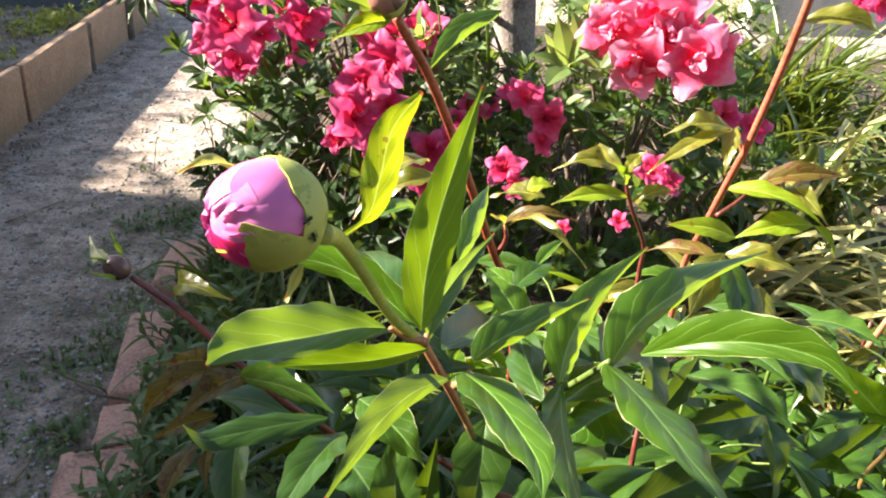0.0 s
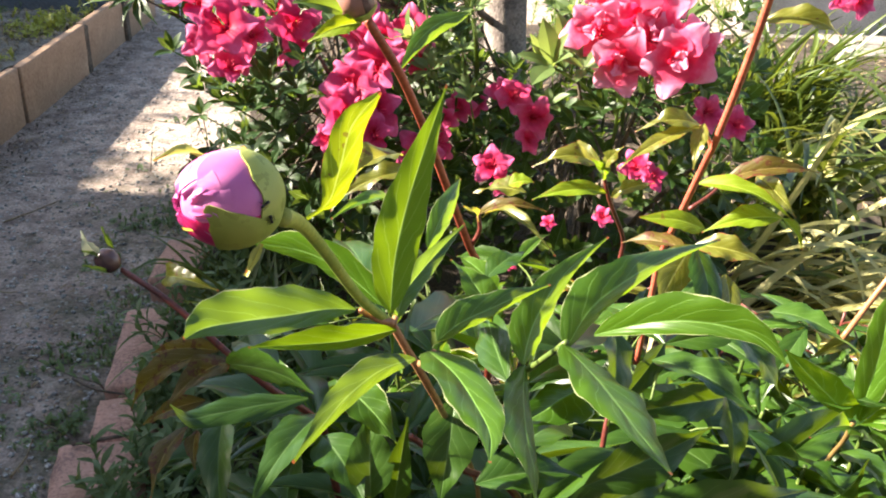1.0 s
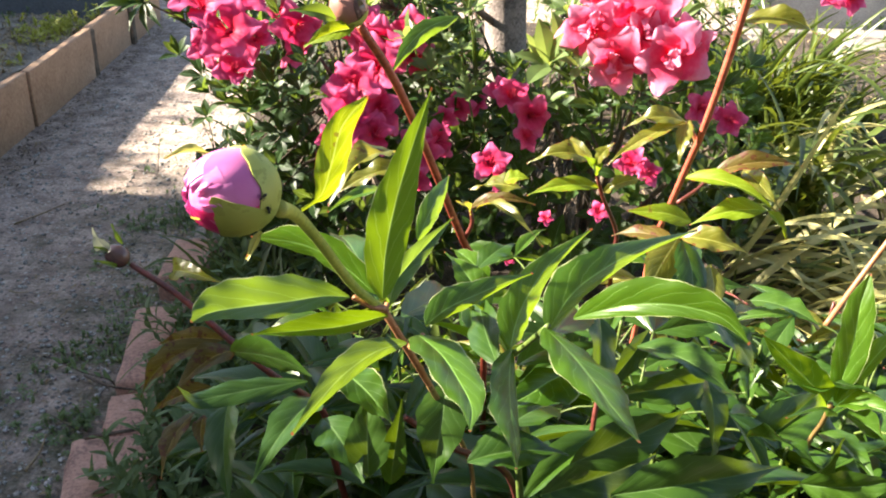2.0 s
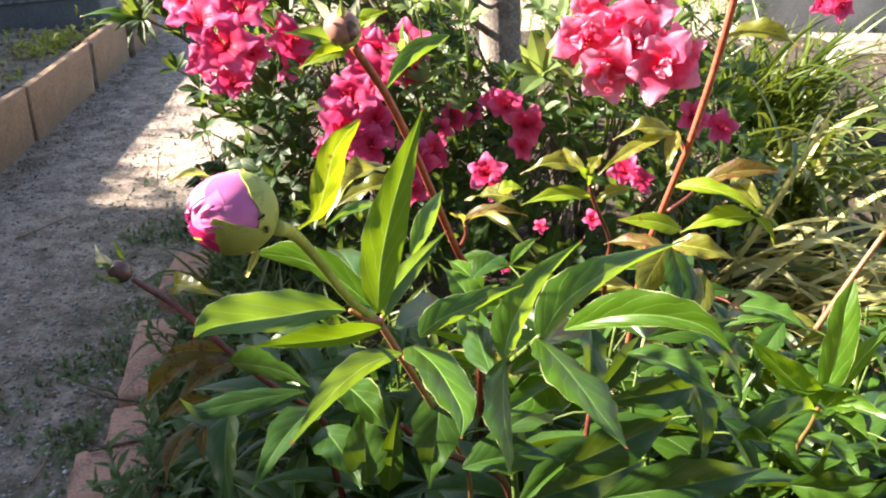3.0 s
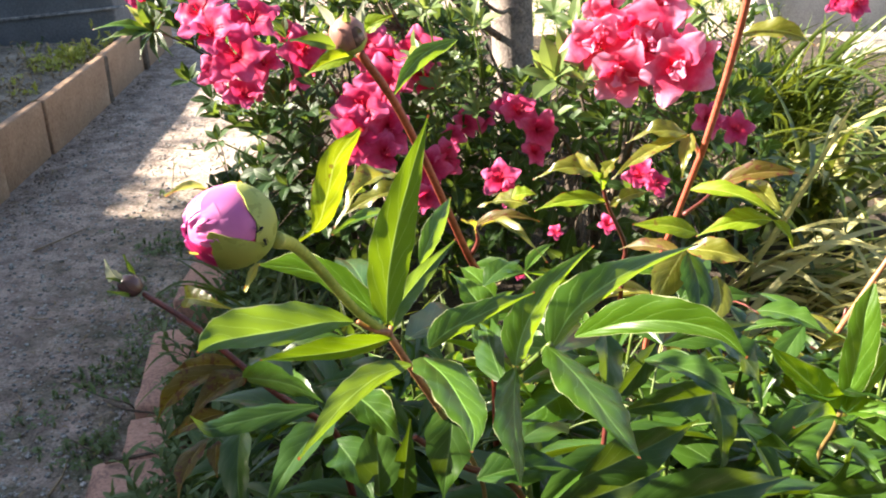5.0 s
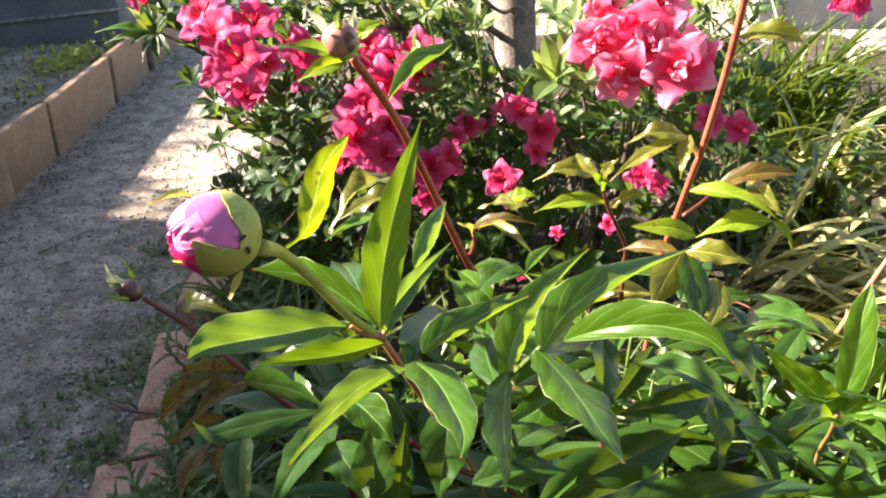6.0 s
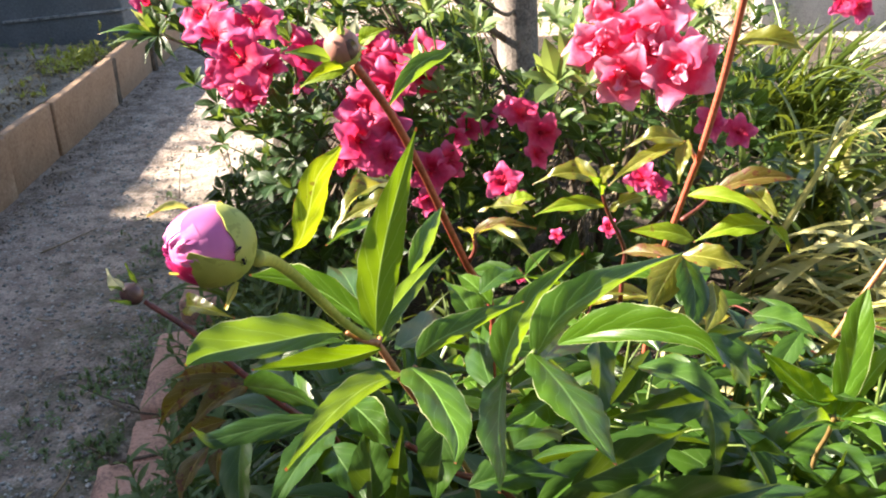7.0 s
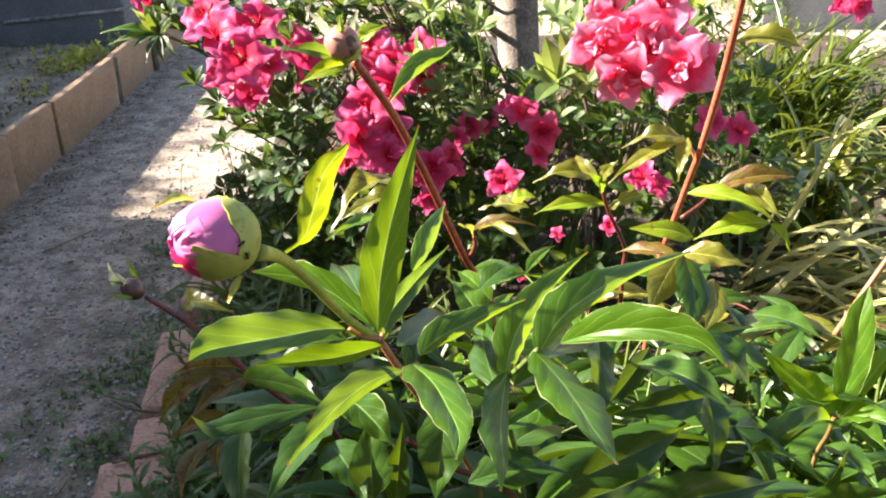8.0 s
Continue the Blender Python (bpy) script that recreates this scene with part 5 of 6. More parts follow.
for tip, w, face, skin in (((-0.610, 1.558, 0.675), 0.022, (0.0, -0.5, 0.86), GREEN), ((-0.590, 1.545, 0.652), 0.020, (0.1, -0.6, 0.8), WEED), ((-0.557, 1.596, 0.708), 0.024, (0.5, -0.8, 0.3), YWEED), ((-0.535, 1.590, 0.722), 0.026, (0.4, -0.85, 0.3), WEED), ((-0.515, 1.590, 0.716), 0.022, (-0.3, -0.8, 0.4), AZALEA),
                           ((-0.545, 1.540, 0.650), 0.020, (-0.2, -0.5, 0.8), AZALEA), ((-0.520, 1.530, 0.622), 0.018, (-0.5, -0.7, 0.5), AZALEA), ((-0.486, 1.530, 0.618), 0.018, (-0.4, -0.7, 0.5), AZALEA), ((-0.462, 1.535, 0.628), 0.018, (-0.3, -0.6, 0.7), AZALEA), ((-0.475, 1.560, 0.700), 0.020, (-0.2, -0.7, 0.6), AZALEA)):
    leaf(left_bush, tuple(KNOT), tip, w, face, skin, 0.10, 18, nv=10)

# bright shoot tips of the azaleas
for p, s in (((-0.362, 1.660, 0.612), 1.2), ((0.218, 1.420, 0.615), 1.9), ((0.244, 1.460, 0.634), 1.5), ((0.196, 1.450, 0.617), 1.5), ((0.270, 1.420, 0.615), 1.4), ((0.080, 1.700, 0.599), 1.5), ((0.035, 1.700, 0.565), 1.5), ((0.229, 1.600, 0.694), 1.5), ((0.261, 1.550, 0.679), 1.6), ((-0.084, 1.800, 0.658), 1.4), ((-0.012, 1.750, 0.650), 1.4), ((0.469, 1.600, 0.664), 1.6), ((0.490, 1.600, 0.705), 1.4)):
    tip = Build()
    tip.add(WHORLS[wr.randrange(6)], aim((wr.uniform(-0.4, 0.1), -0.5, 0.8), wr.uniform(0, 6)) @ Matrix.Scale(0.72 * s, 4))
    tip.tube([Vector((0, 0, 0)), Vector((wr.uniform(0.03, 0.06), 0.05, -0.03)), Vector((wr.uniform(0.09, 0.14), 0.14, -0.10))], (0.0014, 0.0018, 0.0026), 5)
    part("leaf_rosette", tip.mesh("leaf_rosette", SPRIG), right_bush if p[0] > 0 else left_bush, Vector(p) - (right_bush if p[0] > 0 else left_bush).location)

for k in range(34):
    p = Vector((wr.choice((wr.uniform(-0.02, 0.09), wr.uniform(0.23, 0.42))), wr.uniform(1.50, 1.72), wr.uniform(0.50, 0.74)))
    tip = Build()
    tip.add(WHORLS[wr.randrange(6)], aim((wr.uniform(-0.7, 0.1), -0.4, 0.8), wr.uniform(0, 6)) @ Matrix.Scale(wr.uniform(0.6, 1.05), 4))
    tip.tube([Vector((0, 0, 0)), Vector((0.01, 0.03, -0.05)), Vector((0.02, 0.08, -0.14))], (0.0014, 0.0018, 0.0026), 5)
    part("leaf_rosette", tip.mesh("leaf_rosette", SPRIG), right_bush, p - right_bush.location)

# grey trunk behind the azaleas
trunk = thing("garden_tree", (0.225, 2.50, 0.0), "grey-barked trunk of a small tree behind the azaleas", "tree")
tbuild = Build()
tbuild.tube(spline(((0, 0, -0.05), (-0.01, 0, 0.3), (-0.03, 0.02, 0.7), (-0.02, 0.05, 1.2), (0.03, 0.08, 1.9)), 6), [0.092, 0.084, 0.078, 0.074, 0.071, 0.069, 0.066, 0.062, 0.06, 0.06, 0.06, 0.06, 0.058, 0.057, 0.056, 0.055, 0.055, 0.054, 0.053, 0.052, 0.05, 0.05, 0.05, 0.05, 0.05], 12)
part("trunk", tbuild.mesh("trunk", BARK), trunk)
tbuild = Build()
for a, b, r in (((-0.03, 0, 0.45), (-0.30, -0.25, 0.72), 0.012), ((-0.02, 0, 0.35), (0.20, -0.2, 0.62), 0.010), ((-0.03, 0, 0.55), (-0.15, -0.4, 0.66), 0.008)):
    tbuild.tube(spline((a, tuple((Vector(a) + Vector(b)) / 2 + Vector((0.02, 0, -0.03))), b), 5), [r * (1 - 0.06 * i) for i in range(11)], 6)
part("limb", tbuild.mesh("limb", TWIG), trunk)
tr = random.Random(61)
for k in range(6):
    a = k * 1.05 + 0.3
    end = Vector((0.03 + 0.55 * math.cos(a), 0.08 + 0.55 * math.sin(a), 2.35 + 0.2 * (k % 3)))
    tbuild = Build()
    path = spline((Vector((0.025, 0.075, 1.75)), Vector((0.03, 0.08, 1.9)).lerp(end, 0.5) + Vector((0, 0, 0.08)), end), 5)
    tbuild.tube(path, [0.024 - 0.0018 * i for i in range(len(path))], 6)
    part("limb", tbuild.mesh("limb", TWIG), trunk)
crown = Build()
for k in range(420):
    p = Vector([tr.gauss(0, 1) for _ in range(3)]).normalized() * tr.uniform(0.45, 1.0)
    q = Vector((0.03 + 0.75 * p.x, 0.08 + 0.75 * p.y, 2.55 + 0.42 * p.z)) * (1 + 0.08 * noise.noise(p * 2.5))
    crown.add(WHORLS[tr.randrange(6)], Matrix.Translation(q) @ aim((p.x, p.y, p.z + 0.6), tr.uniform(0, 6.28)) @ Matrix.Scale(tr.uniform(1.0, 1.6), 4))
tagged(part("crown", crown.mesh("crown", AZALEA), trunk), kind="stuff")


# unseen sparse creeper, added along the western wall tops to fray the edge of their shade
creeper = thing("shade_creeper", (-3.1, 2.5, 1.1), "unseen sparse creeper added to fray the low wall's shade", "creeper")
cr = random.Random(88)
vine, leaves = Build(), Build()
vine.tube(spline([(0.02 - 0.03 * k, 0.10 + 0.30 * k, 0.08 + 0.03 * (k % 2)) for k in range(7)], 4), [0.008] * 25, 6)
for k in range(150):
    if k < 90:
        y = cr.uniform(0.0, 1.9)
        q = Vector((0.0 - 0.095 * y + cr.gauss(0, 0.03), y, 0.075 + abs(cr.gauss(0, 0.07 + 0.03 * math.sin(9 * y)))))
    else:
        q = Vector((cr.gauss(0, 0.04), abs(cr.gauss(0, 0.10)), cr.uniform(0.06, 0.80)))
    leaves.add(WHORLS[cr.randrange(6)], Matrix.Translation(q) @ aim((cr.uniform(-1, 1), cr.uniform(-1, 1), 0.6), cr.uniform(0, 6.28)) @ Matrix.Scale(cr.uniform(0.7, 1.5), 4))
part("stem", vine.mesh("stem", TWIG), creeper)
tagged(part("leaves", leaves.mesh("leaves", AZALEA), creeper), kind="stuff")


# ---- strap-leaved clumps ----
def strap(length, droop, width, seed):
    rng = random.Random(seed)
    build = Build()
    rows = []
    tw = rng.uniform(-1.2, 1.2)
    n = 12
    x, z, ang, step = 0.0, 0.0, radians(rng.uniform(72, 86)), length / n
    for i in range(n + 1):
        v = i / n
        w = 0.5 * width * min(1, 0.5 + 2 * v) * (1 - v ** 3) + 0.0004
        t = tw * v
        side, nrm = Vector((0, 1, 0)), Vector((-math.sin(ang), 0, math.cos(ang)))
        s = side * math.cos(t) + nrm * math.sin(t)
        k = nrm * math.cos(t) - side * math.sin(t)
        c = Vector((x, 0, z))
        rows.append([c - s * w, c - k * w * 0.35, c + s * w])
        x += math.cos(ang) * step
        z += math.sin(ang) * step
        ang -= radians(droop) / n * (0.5 + 1.4 * v)
    build.grid(rows)
    return build


STRAPS = []
for k in range(10):
    STRAPS.append(strap(0.42 + 0.035 * k, 70 + 9 * (k * 7 % 10), 0.0215 + 0.0018 * (k % 5), k))
STRAP_GREEN = [s.mesh("strap_leaf", BLADE) for s in STRAPS]
STRAP_FADED = [s.mesh("strap_leaf", STRAW) for s in STRAPS]
STRAP_FINE = [strap(0.26 + 0.02 * k, 22 + 9 * (k * 7 % 10), 0.0125 + 0.0015 * (k % 4), 40 + k).mesh("strap_leaf", BLADE) for k in range(10)]
gr = random.Random(31)


def strap_clump(at, count, faded, lean_to, spread, label, scale=1.0, fine=False):
    drift = 0.13 if faded > 0.5 else 0.05
    clump = thing("strap_leaf_clump", at, label, "plant", "strap-leaved clumps")
    for k in range(count):
        ob = part("strap_leaf", (STRAP_FADED if gr.random() < faded else STRAP_FINE if fine else STRAP_GREEN)[gr.randrange(10)], clump)
        a = gr.gauss(lean_to, spread)
        ob.matrix_basis = Matrix.Translation((gr.gauss(0, drift), gr.gauss(0, drift), -0.01)) @ Matrix.Rotation(a, 4, "Z") @ Matrix.Rotation(radians(gr.uniform(-6, 16) if drift < 0.1 else gr.uniform(10, 62)), 4, "Y") @ Matrix.Scale(scale * gr.uniform(0.75, 1.15), 4)
    return clump


strap_clump((0.72, 2.05, 0.03), 45, 0.15, -1.0, 1.4, "upright clump of green strap leaves", 0.95)
strap_clump((0.98, 2.10, 0.03), 45, 0.15, -0.8, 1.4, "upright clump of green strap leaves", 0.95)
strap_clump((0.78, 1.66, 0.03), 115, 0.75, -0.55, 0.5, "arching clump of green and faded strap leaves", 0.9)
strap_clump((1.05, 1.72, 0.03), 115, 0.8, -0.55, 0.5, "arching clump of yellowing strap leaves", 0.9)
strap_clump((0.88, 1.38, 0.03), 100, 0.8, -0.55, 0.5, "arching clump of yellowing strap leaves", 0.8)
strap_clump((1.30, 2.00, 0.03), 60, 0.30, -1.2, 1.4, "clump of green strap leaves", 0.9)

strap_clump((1.00, 2.80, 0.03), 120, 0.0, -1.2, 1.6, "dense upright clump of narrow dark green leaves", 1.35, True)
strap_clump((1.20, 2.86, 0.03), 120, 0.0, -0.9, 1.6, "dense upright clump of narrow dark green leaves", 1.35, True)
strap_clump((0.86, 2.84, 0.03), 70, 0.0, -1.5, 1.6, "dense upright clump of narrow dark green leaves", 1.15, True)
strap_clump((1.10, 2.62, 0.03), 90, 0.0, -1.2, 1.6, "dense upright clump of narrow dark green leaves", 1.0, True)
strap_clump((1.48, 2.95, 0.03), 60, 0.05, -1.4, 1.8, "low clump of narrow green leaves", 0.7, True)
strap_clump((1.66, 2.75, 0.03), 60, 0.10, -1.4, 1.8, "low clump of narrow green leaves", 0.7, True)
strap_clump((1.62, 2.10, 0.03), 60, 0.20, -1.4, 1.4, "clump of green strap leaves", 0.9)
strap_clump((1.12, 1.35, 0.03), 60, 0.7, -0.8, 1.2, "arching clump of yellowing strap leaves", 0.75)

strap_clump((0.74, 1.22, 0.03), 50, 0.75, -0.5, 1.0, "arching clump of yellowing strap leaves", 0.68)
strap_clump((1.00, 1.14, 0.03), 50, 0.75, -0.9, 1.2, "arching clump of yellowing strap leaves", 0.65)


# ---- low plants ----
def sprig(rng, height, leaf_len, n, ratio=0.22):
    build = Build()
    top = Vector((rng.uniform(-0.3, 0.3) * height, rng.uniform(-0.3, 0.3) * height, height))
    build.tube([(0, 0, 0), top * 0.5 + Vector((0.004, 0, 0)), top], (0.0016, 0.0013, 0.0008), 4)
    for k in range(n):
        v = 0.15 + 0.85 * k / n
        l = leaf_len * rng.uniform(0.6, 1.1)
        m = Matrix.Translation(top * v) @ Matrix.Rotation(k * 2.4, 4, "Z") @ Matrix.Rotation(-radians(rng.uniform(15, 60)), 4, "Y")
        build.add(small_leaf(l, l * ratio, 15, 0.06, k, 4), m)
    return build


hr = random.Random(44)
HERBS = [sprig(hr, 0.085 + 0.014 * k, 0.036, 16, 0.34) for k in range(6)]
WEEDS = [whorl(hr, 7, 0.015, 10) for k in range(3)] + [sprig(hr, 0.012 + 0.004 * k, 0.010, 12, 0.5) for k in range(3)]


def carpet(name, forms, places, mat, label, category, scale=(0.7, 1.2)):
    build = Build()
    for x, y, z in places:
        build.add(forms[hr.randrange(len(forms))], Matrix.Translation((x, y, z)) @ Matrix.Rotation(hr.uniform(0, 6.28), 4, "Z") @ Matrix.Rotation(radians(hr.gauss(0, 16)), 4, "X") @ Matrix.Scale(hr.uniform(*scale), 4))
    return tagged(new(name, build.mesh(name, mat)), label, category, kind="stuff")


spots = []
while len(spots) < 500:
    y = hr.uniform(0.75, 2.5)
    left = -0.405 - 0.10 * (y - 1.1)
    x = left + abs(hr.gauss(0, 0.12))
    spots.append((x, y, 0.02))
carpet("groundcover", HERBS, spots, HERB, "low grey-green leafy groundcover along the bricks", "groundcover")
spots = [(hr.uniform(-0.3, 1.2), hr.uniform(0.8, 1.7), 0.03) for _ in range(160)]
carpet("undergrowth", HERBS, spots, WEED, "low green undergrowth between the peonies and azaleas", "groundcover", (0.5, 1.0))
spots = []
while len(spots) < 460:
    x, y = hr.uniform(0.45, 3.4), hr.uniform(2.3, 6.2)
    if noise.noise((x * 2.2, y * 2.2, 4)) + hr.gauss(0, 0.12) > 0.02:
        spots.append((x, y, 0.02))
carpet("herb_patch", HERBS, spots, WEED, "patches of small green herbs behind the strap leaves", "groundcover", (0.6, 1.3))
spots = []
while len(spots) < 620:
    y = hr.uniform(0.8, 2.3)
    x = -0.55 - 0.05 * (y - 1.1) - abs(hr.gauss(0, 0.12))
    if noise.noise((x * 6, y * 6, 1)) + hr.gauss(0, 0.16) > 0.02 + 1.3 * (-0.56 - x):
        if y > 1.12 or hr.random() < 0.5:
            spots.append((x, y, 0.002))
carpet("path_weeds", WEEDS, spots, HERB, "small grey-green weeds creeping over the path edge", "weeds", (0.4, 0.95))
spots = []
for cx, cy, n, r in ((-1.56, 3.34, 110, 0.06), (-1.56, 3.54, 120, 0.055), (-1.47, 2.92, 22, 0.05), (-1.53, 3.80, 18, 0.05)):
    spots += [(cx + hr.gauss(0, r * 0.7), cy + hr.gauss(0, r), 0.150 + abs(hr.gauss(0, 0.03))) for _ in range(n)]
carpet("bed_weeds", WEEDS, spots, YWEED, "yellow-green weeds in the raised bed", "weeds", (0.9, 1.8))
spots = [(hr.uniform(-2.6, -1.5), hr.uniform(2.2, 3.95), 0.15) for _ in range(260)]
carpet("bed_growth", WEEDS, spots, HERB, "thin dull weeds in the raised bed", "weeds", (0.8, 1.6))

# clods, husks and dead stems on the raised bed
bb = Build()
for k in range(900):
    y = hr.uniform(1.9, 3.95)
    x = -1.40 - 0.06 * (y - 2.6) - abs(hr.gauss(0, 0.22))
    z = 0.182 - 0.06 * max(0, y - 3.2) + relief(x, y, 0.018)
    l = hr.uniform(0.008, 0.04)
    bb.add(small_leaf(l, l * hr.uniform(0.2, 0.7), 35, 0.25, k, 3), Matrix.Translation((x, y, z + 0.004)) @ Matrix.Rotation(hr.uniform(0, 6.28), 4, "Z") @ Matrix.Rotation(hr.uniform(-0.7, 0.7), 4, "Y"))
tagged(new("bed_debris", bb.mesh("bed_debris", LITTER)), "dry husks and crumbs on the raised bed", "litter", kind="stuff")

# pebbles, twigs and dry litter
pb = Build()
for k in range(7500):
    r = 0.0013 + 0.0050 * hr.random() ** 3.0
    x, y = hr.uniform(-1.25, -0.56), 0.85 + 3.3 * hr.random() ** 1.8
    c = Vector((x, y, relief(x, y, 0.006) + 0.3 * r))
    pb.grid([[c + Vector((math.cos(q) * math.sin(t) * r * 1.2, math.sin(q) * math.sin(t) * r, math.cos(t) * r * 0.6)) for q in (0.2, 1.3, 2.5, 3.6, 5.0)] for t in (0.1, 1.0, 2.0, 3.0)], None, True)
tagged(new("gravel", pb.mesh("gravel", PEBBLE)), "scattered small pale pebbles on the path", "gravel", kind="stuff")
lb = Build()
for k in range(420):
    l = hr.uniform(0.01, 0.04)
    x, y = hr.uniform(-0.3, 1.5), hr.uniform(0.75, 2.4)
    lb.add(small_leaf(l, l * 0.3, 25, 0.15, k, 4), Matrix.Translation((x, y, 0.045 + relief(x, y, 0.01))) @ Matrix.Rotation(hr.uniform(0, 6.28), 4, "Z") @ Matrix.Rotation(hr.uniform(-0.4, 0.4), 4, "Y"))
for k in range(900):
    l = hr.uniform(0.015, 0.07)
    x, y = hr.uniform(0.3, 2.4), hr.uniform(2.2, 4.6)
    lb.add(small_leaf(l, l * hr.uniform(0.15, 0.35), 25, 0.15, k, 4), Matrix.Translation((x, y, 0.035 + abs(hr.gauss(0, 0.012)))) @ Matrix.Rotation(hr.uniform(0, 6.28), 4, "Z") @ Matrix.Rotation(hr.uniform(-0.5, 0.5), 4, "Y"))
for k in range(150):
    l = hr.uniform(0.006, 0.026)
    y = hr.uniform(2.0, 4.3)
    x = -1.29 - 0.07 * (y - 2.2) + abs(hr.gauss(0, 0.07)) + 0.02
    lb.add(small_leaf(l, l * 0.4, 25, 0.15, k, 4), Matrix.Translation((x, y, 0.008)) @ Matrix.Rotation(hr.uniform(0, 6.28), 4, "Z") @ Matrix.Rotation(hr.uniform(-0.3, 0.3), 4, "Y"))
for k in range(260):
    l = hr.uniform(0.006, 0.022)
    y = hr.uniform(0.85, 2.2)
    x = -0.56 - 0.05 * (y - 1.1) - abs(hr.gauss(0, 0.16))
    lb.add(small_leaf(l, l * hr.uniform(0.15, 0.5), 25, 0.15, k, 4), Matrix.Translation((x, y, 0.008)) @ Matrix.Rotation(hr.uniform(0, 6.28), 4, "Z") @ Matrix.Rotation(hr.uniform(-0.3, 0.3), 4, "Y"))
db = Build()
for k in range(320):
    l = hr.uniform(0.006, 0.022)
    y = hr.uniform(1.6, 4.3)
    x = -1.29 - 0.07 * (y - 2.2) + abs(hr.gauss(0, 0.05)) + 0.015
    db.add(small_leaf(l, l * 0.5, 25, 0.15, k, 3), Matrix.Translation((x, y, 0.010)) @ Matrix.Rotation(hr.uniform(0, 6.28), 4, "Z") @ Matrix.Rotation(hr.uniform(-0.4, 0.4), 4, "Y"))
tagged(new("dark_litter", db.mesh("dark_litter", TWIG)), "dark rotting leaf litter along the tan panels", "litter", kind="stuff")
tagged(new("leaf_litter", lb.mesh("leaf_litter", LITTER)), "dry brown leaf litter on the bed and path edge", "litter", kind="stuff")


def twig(points, r, label="thin dry twig lying on the path", mat=LITTER):
    build = Build()
    p = spline(points, 5)
    o = p[0]
    build.tube([q - o for q in p], [r * (1 - 0.5 * i / len(p)) for i in range(len(p))], 5)
    ob = new("twig", build.mesh("twig", mat))
    ob.location = o
    return tagged(ob, label, "twig", "twigs on the path")


twig(((-1.061, 2.006, 0.006), (-1.017, 2.074, 0.008), (-0.975, 2.171, 0.006)), 0.0025)
twig(((-0.611, 1.078, 0.006), (-0.606, 1.123, 0.010), (-0.618, 1.172, 0.006)), 0.0025)
twig(((-0.766, 1.291, 0.006), (-0.771, 1.328, 0.012), (-0.791, 1.355, 0.006)), 0.0022)
twig(((-0.911, 1.661, 0.006), (-0.886, 1.650, 0.008), (-0.867, 1.659, 0.006)), 0.002)
twig(((-0.506, 1.083, 0.075), (-0.466, 1.089, 0.080), (-0.409, 1.113, 0.078)), 0.0045, "dark woody stick lying across the bricks", TWIG)
twig(((-0.597, 1.302, 0.040), (-0.518, 1.220, 0.078), (-0.450, 1.213, 0.075)), 0.003, "dark woody stick lying across the bricks", TWIG)

# tufts of grass under the azalea
for at, n, s in (((-0.30, 1.42, 0.02), 26, 0.75), ((-0.17, 1.36, 0.02), 26, 0.8), ((-0.36, 1.62, 0.02), 20, 0.7), ((-0.05, 1.30, 0.02), 20, 0.75)):
    strap_clump(at, n, 0.0, -2.0, 1.8, "loose tuft of narrow green grass under the azalea", s, True)

# single pale blade, and wispy stems at the path's edge
pale = strap_clump((0.660, 1.709, 0.030), 0, 0, 0, 0, "single bleached strap leaf standing over the clump")
part("strap_leaf", blade_form(Vector((0.728, 1.400, 0.626)) - pale.location, FACE, 0.014, 0.03, 10, nv=16, seed=7, belly=0.55).mesh("strap_leaf", STRAW), pale)


def wisp(points, leaves, label):
    o = Vector(points[0])
    ob = thing("wispy_weed", o, label, "weed", "wispy weeds")
    build = Build()
    path = spline([Vector(p) - o for p in points], 5)
    build.tube(path, [0.0016 * (1 - 0.6 * i / len(path)) for i in range(len(path))], 5)
    part("stem", build.mesh("stem", TWIG), ob)
    for k in range(leaves):
        p = path[int((0.3 + 0.7 * k / leaves) * (len(path) - 1))]
        l = hr.uniform(0.012, 0.026)
        q = part("leaf", small_leaf(l, l * 0.4, 15, 0.08, k, 4).mesh("leaf", HERB), ob, p)
        q.rotation_euler = (hr.uniform(-0.5, 0.5), -hr.uniform(0.1, 0.9), hr.uniform(0, 6.28))
    return ob


wisp(((-0.807, 2.385, 0.010), (-0.804, 2.400, 0.063), (-0.792, 2.400, 0.126)), 5, "thin dry weed stem standing in the path")
wisp(((-0.817, 2.385, 0.010), (-0.851, 2.420, -0.001), (-0.902, 2.420, 0.006)), 4, "thin dry weed stem lying over the path")
wisp(((-0.566, 2.164, 0.020), (-0.456, 1.750, 0.388), (-0.490, 1.700, 0.394), (-0.521, 1.660, 0.410)), 9, "thin leafy twig reaching over the path")
wisp(((-0.523, 2.017, 0.020), (-0.438, 1.720, 0.310), (-0.461, 1.720, 0.398)), 8, "thin leafy stem at the bed's edge")
wisp(((-0.536, 1.287, 0.020), (-0.532, 1.260, 0.061), (-0.579, 1.260, 0.076), (-0.647, 1.280, 0.092)), 9, "thin leafy weed reaching over the bricks")
wisp(((-0.534, 1.157, 0.020), (-0.578, 1.180, 0.019), (-0.609, 1.180, 0.043)), 7, "thin leafy weed beside the bricks")



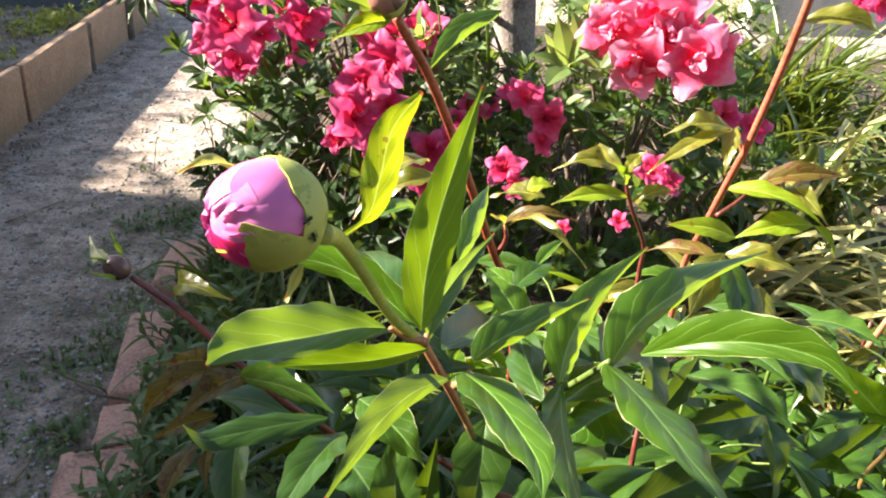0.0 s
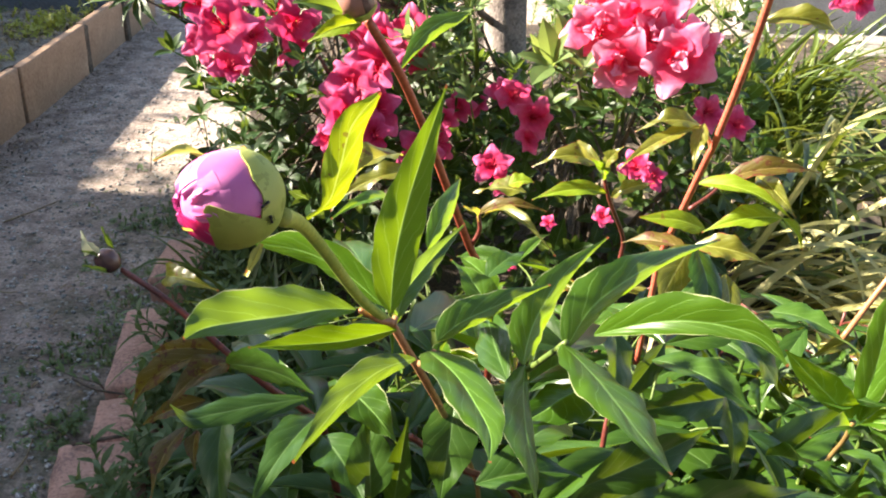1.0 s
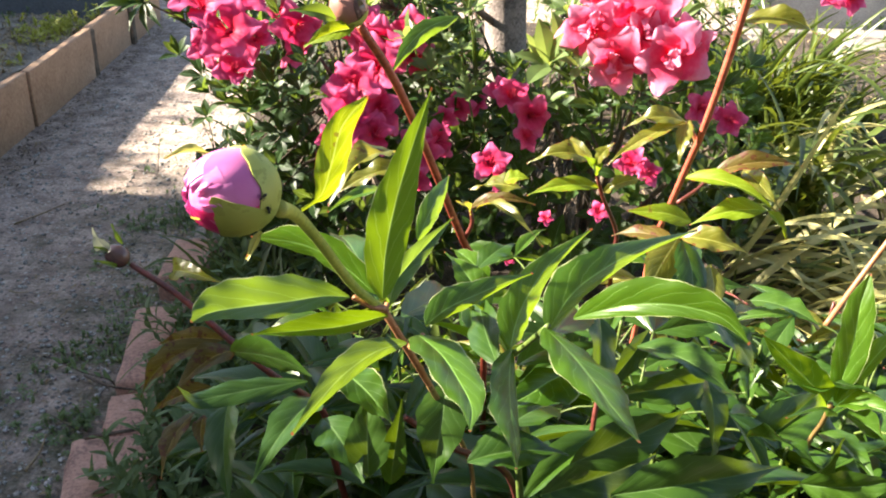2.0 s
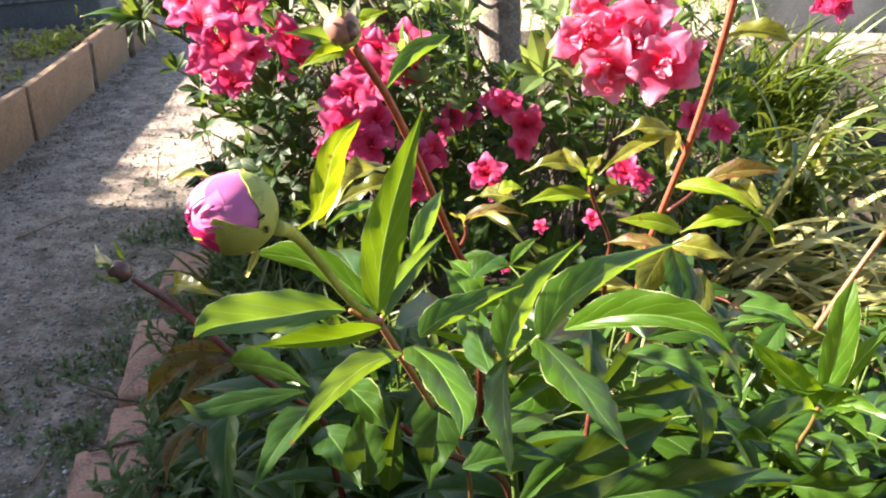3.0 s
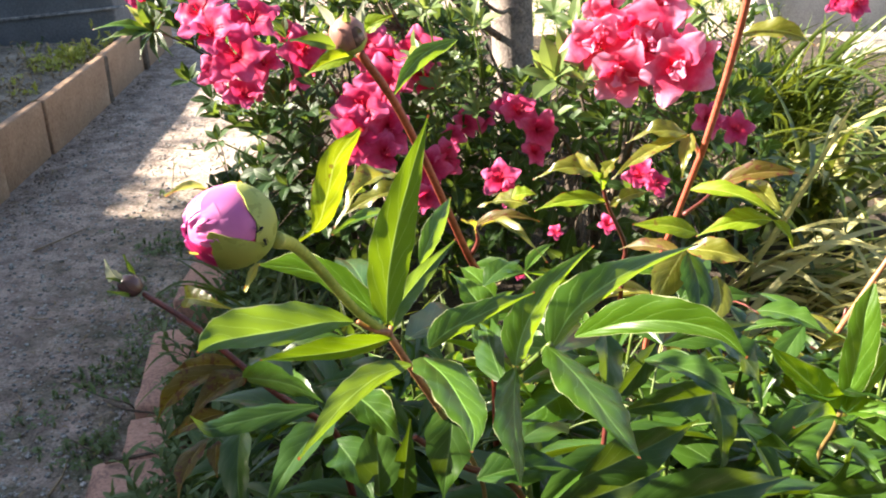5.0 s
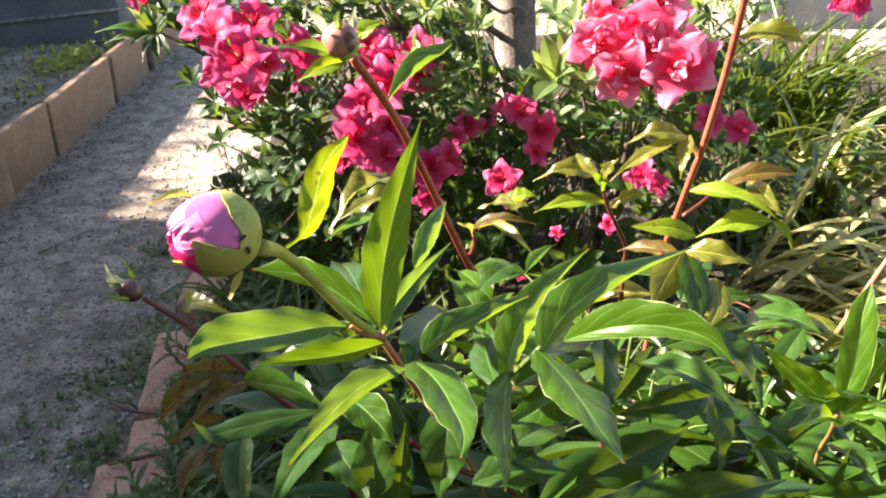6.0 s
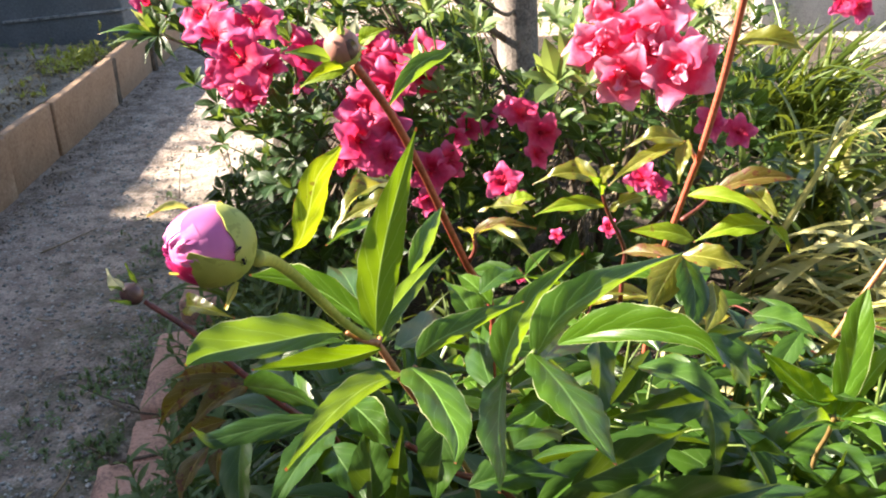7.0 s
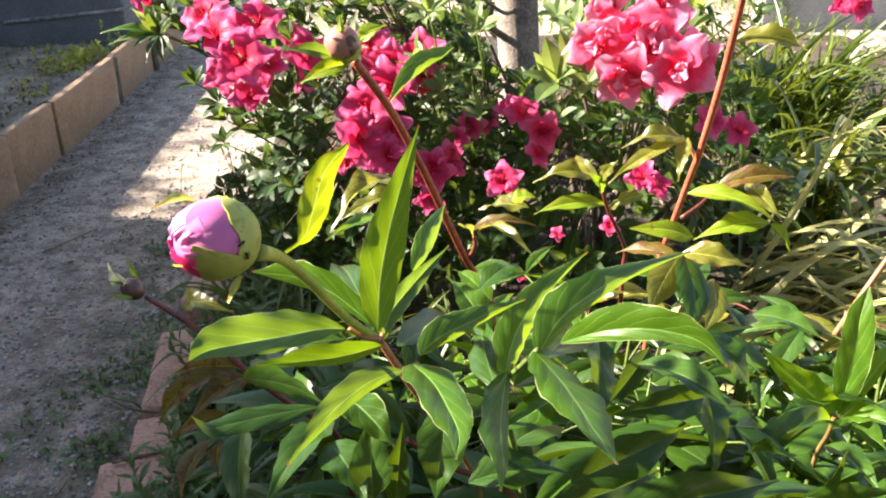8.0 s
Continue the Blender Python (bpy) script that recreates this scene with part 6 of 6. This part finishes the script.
# ---- the wind's sway: seconds and degrees about x, y, z at the shoot's foot ----
MAIN_SWAY = (
    (0, -0.09, -0.04, 0.05), (0.5, -0.09, 0, 0.06), (1, 0, 0.18, -0.4), (1.5, -0.01, 0.1, -0.25),
    (3, 0.02, 0.2, -0.43), (3.5, -0.11, 0.09, -0.23), (4, 0.02, 0.1, -0.27), (4.5, 0.02, 0.08, -0.21),
    (6, -0.01, 0.12, -0.35), (6.5, -0.16, -0.13, 0.02), (7, -0, 0, -0), (7.5, 0.02, 0.13, -0.31),
    (8, 0.06, 0.17, -0.27),
)
BUD_SWAY = (
    (0, 0.2, -0.66, 0.63), (0.5, 0.24, -0.24, 0.24), (1, 0.39, 0.2, 0.08), (1.5, 0.44, 0.58, -0.08),
    (3, 0.05, 0.61, 0.03), (3.5, 0.44, 1.5, -0.85), (4, 0.29, 0.8, -0.06), (4.5, 0.11, 0.57, -0.04),
    (6, 0.03, 0.49, -0.34), (6.5, -0.3, -1.89, 1.9), (7, -0, -0, 0), (7.5, -0.09, 0.45, -0.09),
    (8, 0.08, 1.43, -1.12),
)
FAN_SWAY = (
    (0, 0.12, 0.07, -0.58), (0.5, 0.04, -0.01, 0.21), (1, 0.15, 0.05, 0.14), (1.5, 0.15, 0.08, 0.12),
    (3, 0.26, 0.21, 0.27), (3.5, 0.08, 0.12, 0.38), (4, 0.19, 0.16, 0.25), (4.5, 0.18, 0.13, 0.39),
    (6, 0.16, 0.09, -0.37), (6.5, -0.36, -0.29, 0.6), (7, 0, 0, 0), (7.5, 0.29, 0.25, -0.59),
    (8, 0.22, 0.27, -0.58),
)
LEAN_SWAY = (
    (0, -0.18, -0.06, -0.87), (0.5, -0.32, -0.12, -0.58), (1, -0.38, -0.19, -0.47), (1.5, -0.61, -0.37, -0.41),
    (3, -0.64, -0.43, -0.57), (3.5, -1.1, -0.59, -0.51), (4, -0.76, -0.63, -0.76), (4.5, -0.45, -0.5, -0.66),
    (6, -0.24, -0.1, 0.13), (6.5, -0.11, 0.07, 0.31), (7, 0, -0, -0), (7.5, -0.02, -0.01, -0.11),
    (8, -0.63, -0.29, 0.03),
)
TALL_SWAY = (
    (0, 0.37, 0.24, -0.7), (0.5, 0.15, -0.06, 0.1), (1, 0.17, -0.04, 0.12), (1.5, 0.08, -0.11, 0.15),
    (3, 0.02, -0.09, 0.2), (3.5, -0.19, -0.06, 0.45), (4, -0.12, -0.09, 0.39), (4.5, -0.1, -0.11, 0.25),
    (6, -0.04, -0.17, 0.06), (6.5, -0.1, -0.18, 0.09), (7, -0, 0, -0), (7.5, -0.14, -0.05, -0.04),
    (8, -0.14, 0.01, -0.13),
)
EDGE_SWAY = (
    (0, -0.6, 0.34, -0.05), (0.5, 0.1, 0.12, -0.8), (1, 0.33, 0.09, -1.03), (1.5, 0.3, -0.07, -0.56),
    (3, 0.25, 0.01, -0.11), (3.5, 0.15, -0.08, 0.03), (4, 0.22, -0.14, 0.27), (4.5, 0.25, -0.04, -0.29),
    (6, 0.17, -0.11, -0.23), (6.5, 0.07, -0.1, 0.05), (7, 0, 0, -0), (7.5, 0.1, 0.1, -0.03),
    (8, 0.29, 0.02, 0.15),
)


def sway(ob, rows):
    MOVING.append((ob, [(t, pose(*ob.location, a, b, c)) for t, a, b, c in rows]))


def nod(ob, foot, rows):
    """A part that nods about a point of its shoot."""
    rest = ob.matrix_basis.copy()
    MOVING.append((ob, [(t, Matrix.Translation(foot) @ pose(0, 0, 0, a, b, c) @ Matrix.Translation(-foot) @ rest) for t, a, b, c in rows]))


for shoot, rows in ((main, MAIN_SWAY), (fan, FAN_SWAY), (lean, LEAN_SWAY), (tall, TALL_SWAY), (edge, EDGE_SWAY)):
    sway(shoot, rows)
for ob in (flower_stalk, bud, bud_leaf):
    nod(ob, Vector(NOD) - main.location, BUD_SWAY)
foot = Vector(NOD) - main.location
for ob in ANTS:
    rest = Matrix.Translation(main.location).inverted() @ ob.matrix_basis
    MOVING.append((ob, [(m[0], pose(*main.location, *m[1:]) @ Matrix.Translation(foot) @ pose(0, 0, 0, *n[1:]) @ Matrix.Translation(-foot) @ rest) for m, n in zip(MAIN_SWAY, BUD_SWAY)]))


def motions():
    for ob, rows in MOVING:
        walk(ob, rows)


motions()
